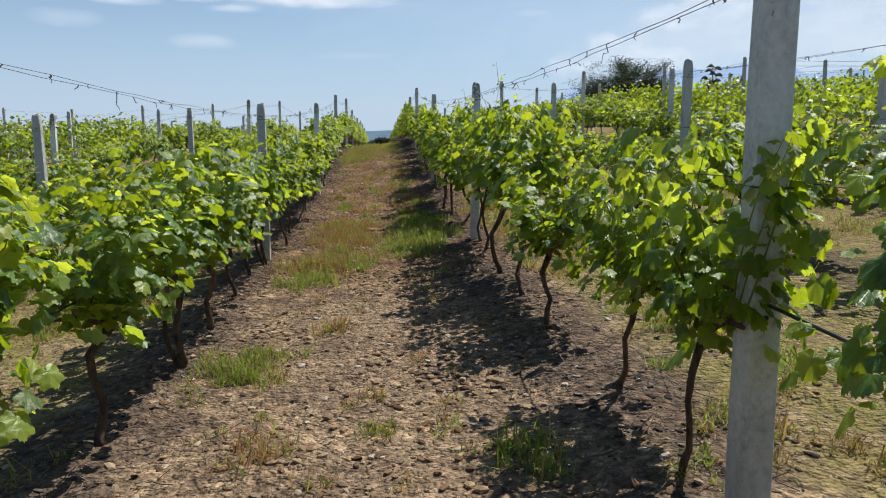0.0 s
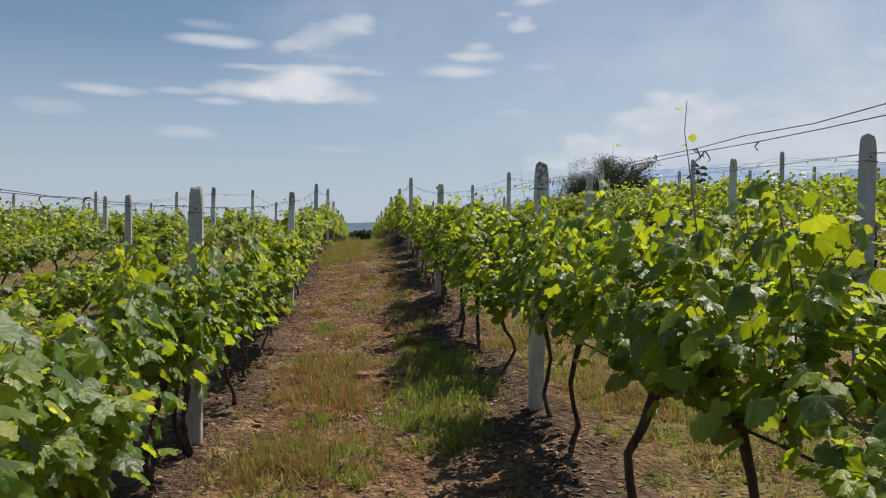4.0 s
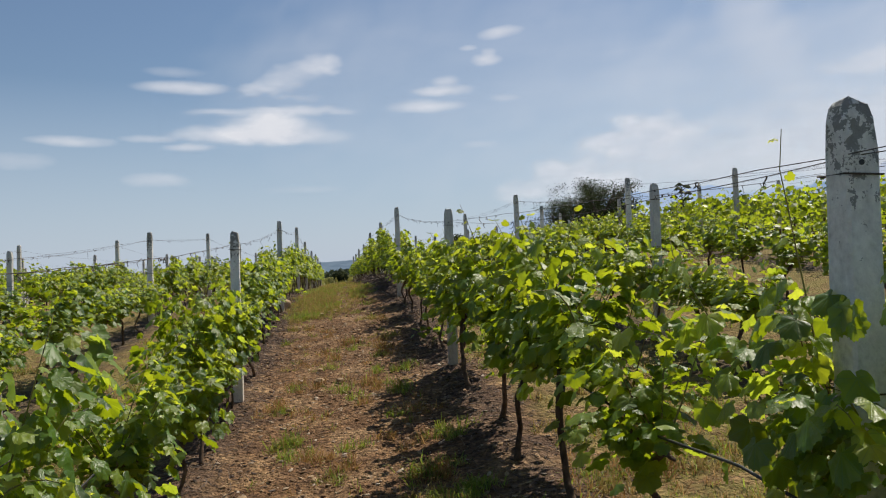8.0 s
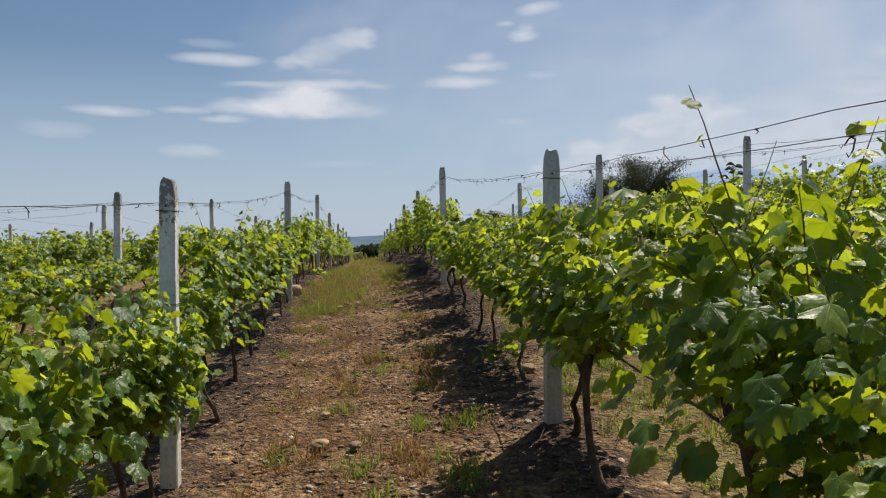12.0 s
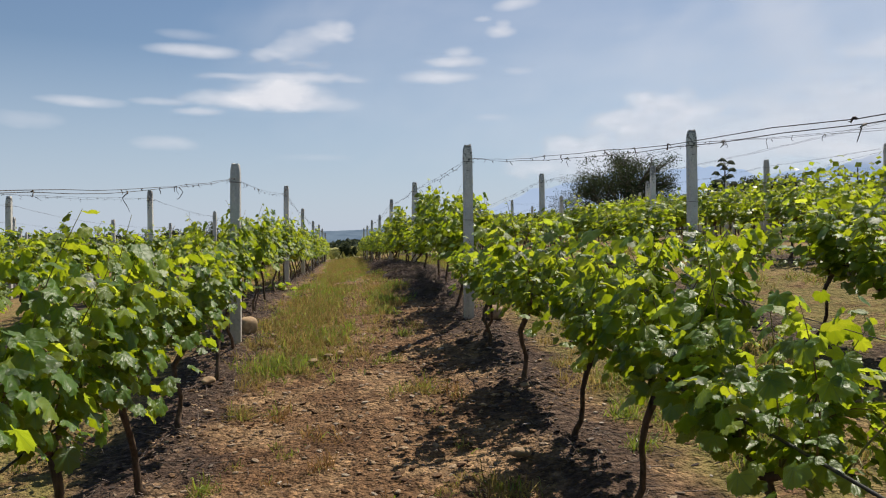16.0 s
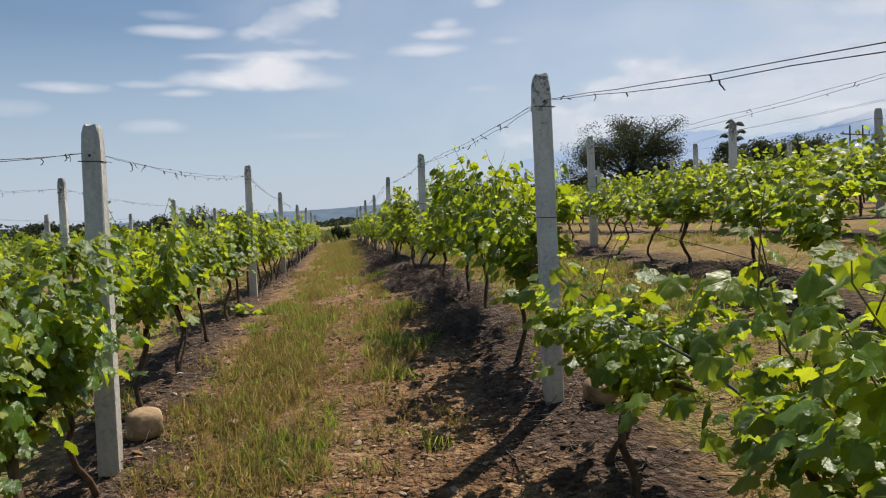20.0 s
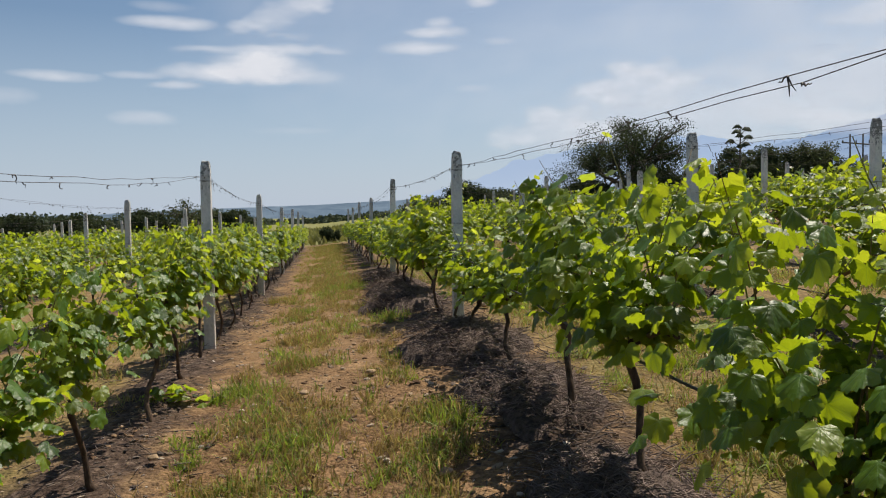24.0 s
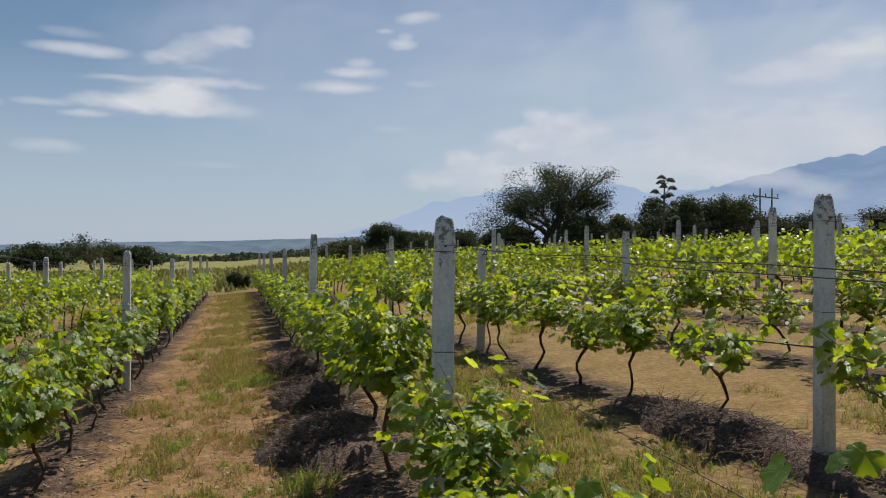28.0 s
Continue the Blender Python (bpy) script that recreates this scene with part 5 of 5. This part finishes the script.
# air haze put into the glow: bluish tones, mountains paler toward their feet
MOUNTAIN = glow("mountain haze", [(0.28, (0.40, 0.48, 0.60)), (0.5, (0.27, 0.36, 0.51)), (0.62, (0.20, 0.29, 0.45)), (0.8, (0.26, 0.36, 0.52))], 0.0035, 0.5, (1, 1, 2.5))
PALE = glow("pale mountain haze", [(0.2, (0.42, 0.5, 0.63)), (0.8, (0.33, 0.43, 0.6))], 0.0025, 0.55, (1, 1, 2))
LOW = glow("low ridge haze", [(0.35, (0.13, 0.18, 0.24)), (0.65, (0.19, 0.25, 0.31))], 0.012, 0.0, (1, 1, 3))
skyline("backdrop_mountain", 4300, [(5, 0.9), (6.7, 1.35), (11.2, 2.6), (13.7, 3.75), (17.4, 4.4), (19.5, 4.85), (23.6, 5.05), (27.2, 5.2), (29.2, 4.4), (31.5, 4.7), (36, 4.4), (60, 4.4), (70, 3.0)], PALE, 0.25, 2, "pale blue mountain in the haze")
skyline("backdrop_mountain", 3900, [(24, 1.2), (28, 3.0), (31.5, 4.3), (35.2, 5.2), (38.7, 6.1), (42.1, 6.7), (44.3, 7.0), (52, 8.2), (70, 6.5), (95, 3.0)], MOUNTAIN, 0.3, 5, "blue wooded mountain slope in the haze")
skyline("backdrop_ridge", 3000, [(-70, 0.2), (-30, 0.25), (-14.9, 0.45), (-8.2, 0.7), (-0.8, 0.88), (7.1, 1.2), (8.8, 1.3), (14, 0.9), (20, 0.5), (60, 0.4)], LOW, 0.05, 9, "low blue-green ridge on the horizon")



def haze_band():
    """Glowing sheet that paints pale haze along the horizon, thinning upward."""
    m, t, p = nodes_of("glowing haze sheet")
    t.nodes.remove(p)
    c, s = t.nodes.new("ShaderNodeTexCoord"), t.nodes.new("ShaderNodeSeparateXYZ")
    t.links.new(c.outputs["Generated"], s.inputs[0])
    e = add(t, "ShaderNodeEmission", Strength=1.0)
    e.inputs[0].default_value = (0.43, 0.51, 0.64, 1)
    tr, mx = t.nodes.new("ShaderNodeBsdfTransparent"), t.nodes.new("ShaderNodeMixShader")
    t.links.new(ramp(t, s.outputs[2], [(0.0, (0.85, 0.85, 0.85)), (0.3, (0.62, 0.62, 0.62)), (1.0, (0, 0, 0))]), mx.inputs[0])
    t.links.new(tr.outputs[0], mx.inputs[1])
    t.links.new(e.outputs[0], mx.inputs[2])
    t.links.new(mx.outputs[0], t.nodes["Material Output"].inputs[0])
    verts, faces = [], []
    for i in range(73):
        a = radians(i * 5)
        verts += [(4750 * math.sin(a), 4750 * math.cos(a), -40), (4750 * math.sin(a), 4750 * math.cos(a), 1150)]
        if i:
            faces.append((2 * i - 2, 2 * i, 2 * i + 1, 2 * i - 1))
    tagged(new("backdrop_haze", mesh_of("backdrop_haze", verts, faces, m)), "self-lit sheet painted as pale haze low in the sky", "haze", kind="structure")


haze_band()
CLOUD = cloud_mat("cloud", 0.006)
VEIL = cloud_mat("glowing veil", 0.0016, 0.84)


def cloud(az, el, w, h, lobes, level=0.8, warp=0.12, tilt=0.0, mat=CLOUD, dist=4600.0):
    """A far self-lit cloud sheet, width and height in degrees; lobes: centre, half sizes and share, in halves of the
    cloud.
    """
    nx, ny = 57, 29
    u, v = np.meshgrid(np.linspace(-1, 1, nx), np.linspace(-1, 1, ny))
    bend = np.array([[noise.noise_vector((a * w * 0.22 + az, b * h * 0.5 + el, 0.5)) + 0.5 * noise.noise_vector((a * w * 0.7 + az, b * h * 1.4, 3.5)) for a in u[0]] for b in v[:, 0]])
    clear = np.ones_like(u)
    for cx, cy, rx, ry, share in lobes:
        q = np.clip(1 - ((u + warp * bend[..., 0] - cx) / rx) ** 2 - ((v + warp * 1.6 * bend[..., 1] - cy) / ry) ** 2, 0, 1)
        clear *= 1 - share * q ** 1.25
    rim = np.clip((1 - np.maximum(np.abs(u), np.abs(v))) / 0.2, 0, 1)
    s = dist * math.tan(radians(1)) / 2
    a = (np.arange(ny - 1)[:, None] * nx + np.arange(nx - 1)[None]).ravel()
    me = mesh_of("cloud", np.stack([u.ravel() * w * s, v.ravel() * h * s, 0 * u.ravel()], 1), np.stack([a, a + 1, a + 1 + nx, a + nx], 1), mat)
    me.attributes.new("cloud_amount", "FLOAT", "POINT").data.foreach_set("value", (level * (1 - clear) * rim).ravel().astype(np.float32))
    a, e = radians(az), radians(el)
    d = Vector((math.sin(a) * math.cos(e), math.cos(a) * math.cos(e), math.sin(e)))
    ob = new("cloud", me)
    ob.matrix_basis = look(d * dist + Vector((0, 30, 3)), (0, 30, 3)) @ pose(0, 0, 0, 0, 180, tilt)
    tagged(ob, "self-lit white cloud sheet in the sky", "cloud", kind="structure")


LENS = [(0, 0, 0.95, 0.8, 1)]
HEAPED = [(-0.5, -0.25, 0.45, 0.35, 0.8), (-0.12, 0.18, 0.36, 0.5, 1), (0.22, 0.12, 0.3, 0.42, 0.9), (0.5, -0.1, 0.3, 0.3, 0.6), (0.05, -0.35, 0.9, 0.6, 0.75)]
cloud(-4.85, 10.75, 15.0, 4.4, [(-0.05, -0.3, 0.95, 0.38, 1), (0.08, -0.08, 0.58, 0.52, 1), (0.12, 0.2, 0.3, 0.42, 0.9), (0.35, 0.52, 0.62, 0.16, 0.7), (-0.35, 0.42, 0.4, 0.14, 0.5), (-0.7, -0.72, 0.3, 0.12, 0.4)], 0.95, 0.06)
cloud(-2.7, 14.2, 8.4, 3.8, [(-0.55, -0.5, 0.5, 0.3, 0.9), (-0.2, -0.2, 0.5, 0.36, 0.7), (0.1, 0.12, 0.5, 0.4, 0.7), (0.42, 0.45, 0.52, 0.4, 0.9), (0.1, -0.75, 0.5, 0.12, 0.4)], 0.66, 0.16)
cloud(-10.3, 13.3, 7.6, 1.35, LENS, 0.75, 0.06)
cloud(-10.8, 14.3, 5.0, 1.0, LENS, 0.3)
cloud(8.2, 13.4, 5.6, 2.4, [(0, -0.3, 0.88, 0.36, 1), (0.12, 0.25, 0.42, 0.45, 0.7)], 0.76, 0.08)
cloud(7.1, 12.0, 6.6, 1.4, LENS, 0.58)
cloud(12.8, 16.9, 4.0, 1.3, LENS, 0.68, 0.12, -6)
cloud(11.7, 15.25, 3.0, 2.0, [(0, -0.2, 0.85, 0.45, 1), (0.1, 0.3, 0.4, 0.4, 0.7)], 0.74)
for az, el, w, h, level in ((10.3, 15.95, 1.6, 0.6, 0.45), (-17.6, 9.45, 6.4, 1.1, 0.5), (-12.7, 9.75, 4.6, 0.8, 0.4), (-20.8, 8.1, 5.5, 1.6, 0.28), (-12.3, 6.95, 5.2, 1.5, 0.42), (-10.0, 9.2, 4.0, 0.8, 0.35),
                            (13.0, 12.35, 2.6, 0.8, 0.35), (10.9, 9.1, 3.2, 0.8, 0.28), (-2, 6.2, 7, 0.8, 0.15)):
    cloud(az, el, w, h, LENS, level)
cloud(22.9, 9.3, 11.0, 5.2, HEAPED, 0.8, 0.14)
cloud(17.4, 6.3, 12.5, 5.0, HEAPED, 0.62, 0.14)
cloud(37.5, 8.4, 26.0, 7.5, [(-0.2, 0.1, 0.75, 0.6, 0.8), (0.3, -0.1, 0.7, 0.8, 0.9)], 0.72, 0.16, 4, VEIL)
cloud(40.5, 12.8, 15.0, 4.6, [(-0.3, -0.25, 0.6, 0.4, 0.8), (0.35, 0.2, 0.6, 0.6, 1)], 0.7, 0.14, 0, VEIL)
# slanting bright ray in the sky, painted as a glowing veil
cloud(31.0, 14.5, 6.5, 15.0, [(0, 0, 0.8, 0.95, 1)], 0.34, 0.12, -24, VEIL)
cloud(27.0, 6.8, 30.0, 7.0, LENS, 0.6, 0.12, 0, VEIL)
# faint glowing sheet added only to brighten the middle of the sky
cloud(12.0, 14.0, 50.0, 24.0, LENS, 0.3, 0.1, 0, VEIL)
cloud(36.0, 5.6, 16.0, 2.6, LENS, 0.55, 0.16, 10, VEIL, 3650)
# broad sky haze on the right, painted as a glowing sheet
cloud(38.0, 12.0, 44.0, 20.0, LENS, 0.42, 0.12, 0, VEIL)
cloud(62.0, 11.0, 34.0, 16.0, LENS, 0.6, 0.15, 0, VEIL)
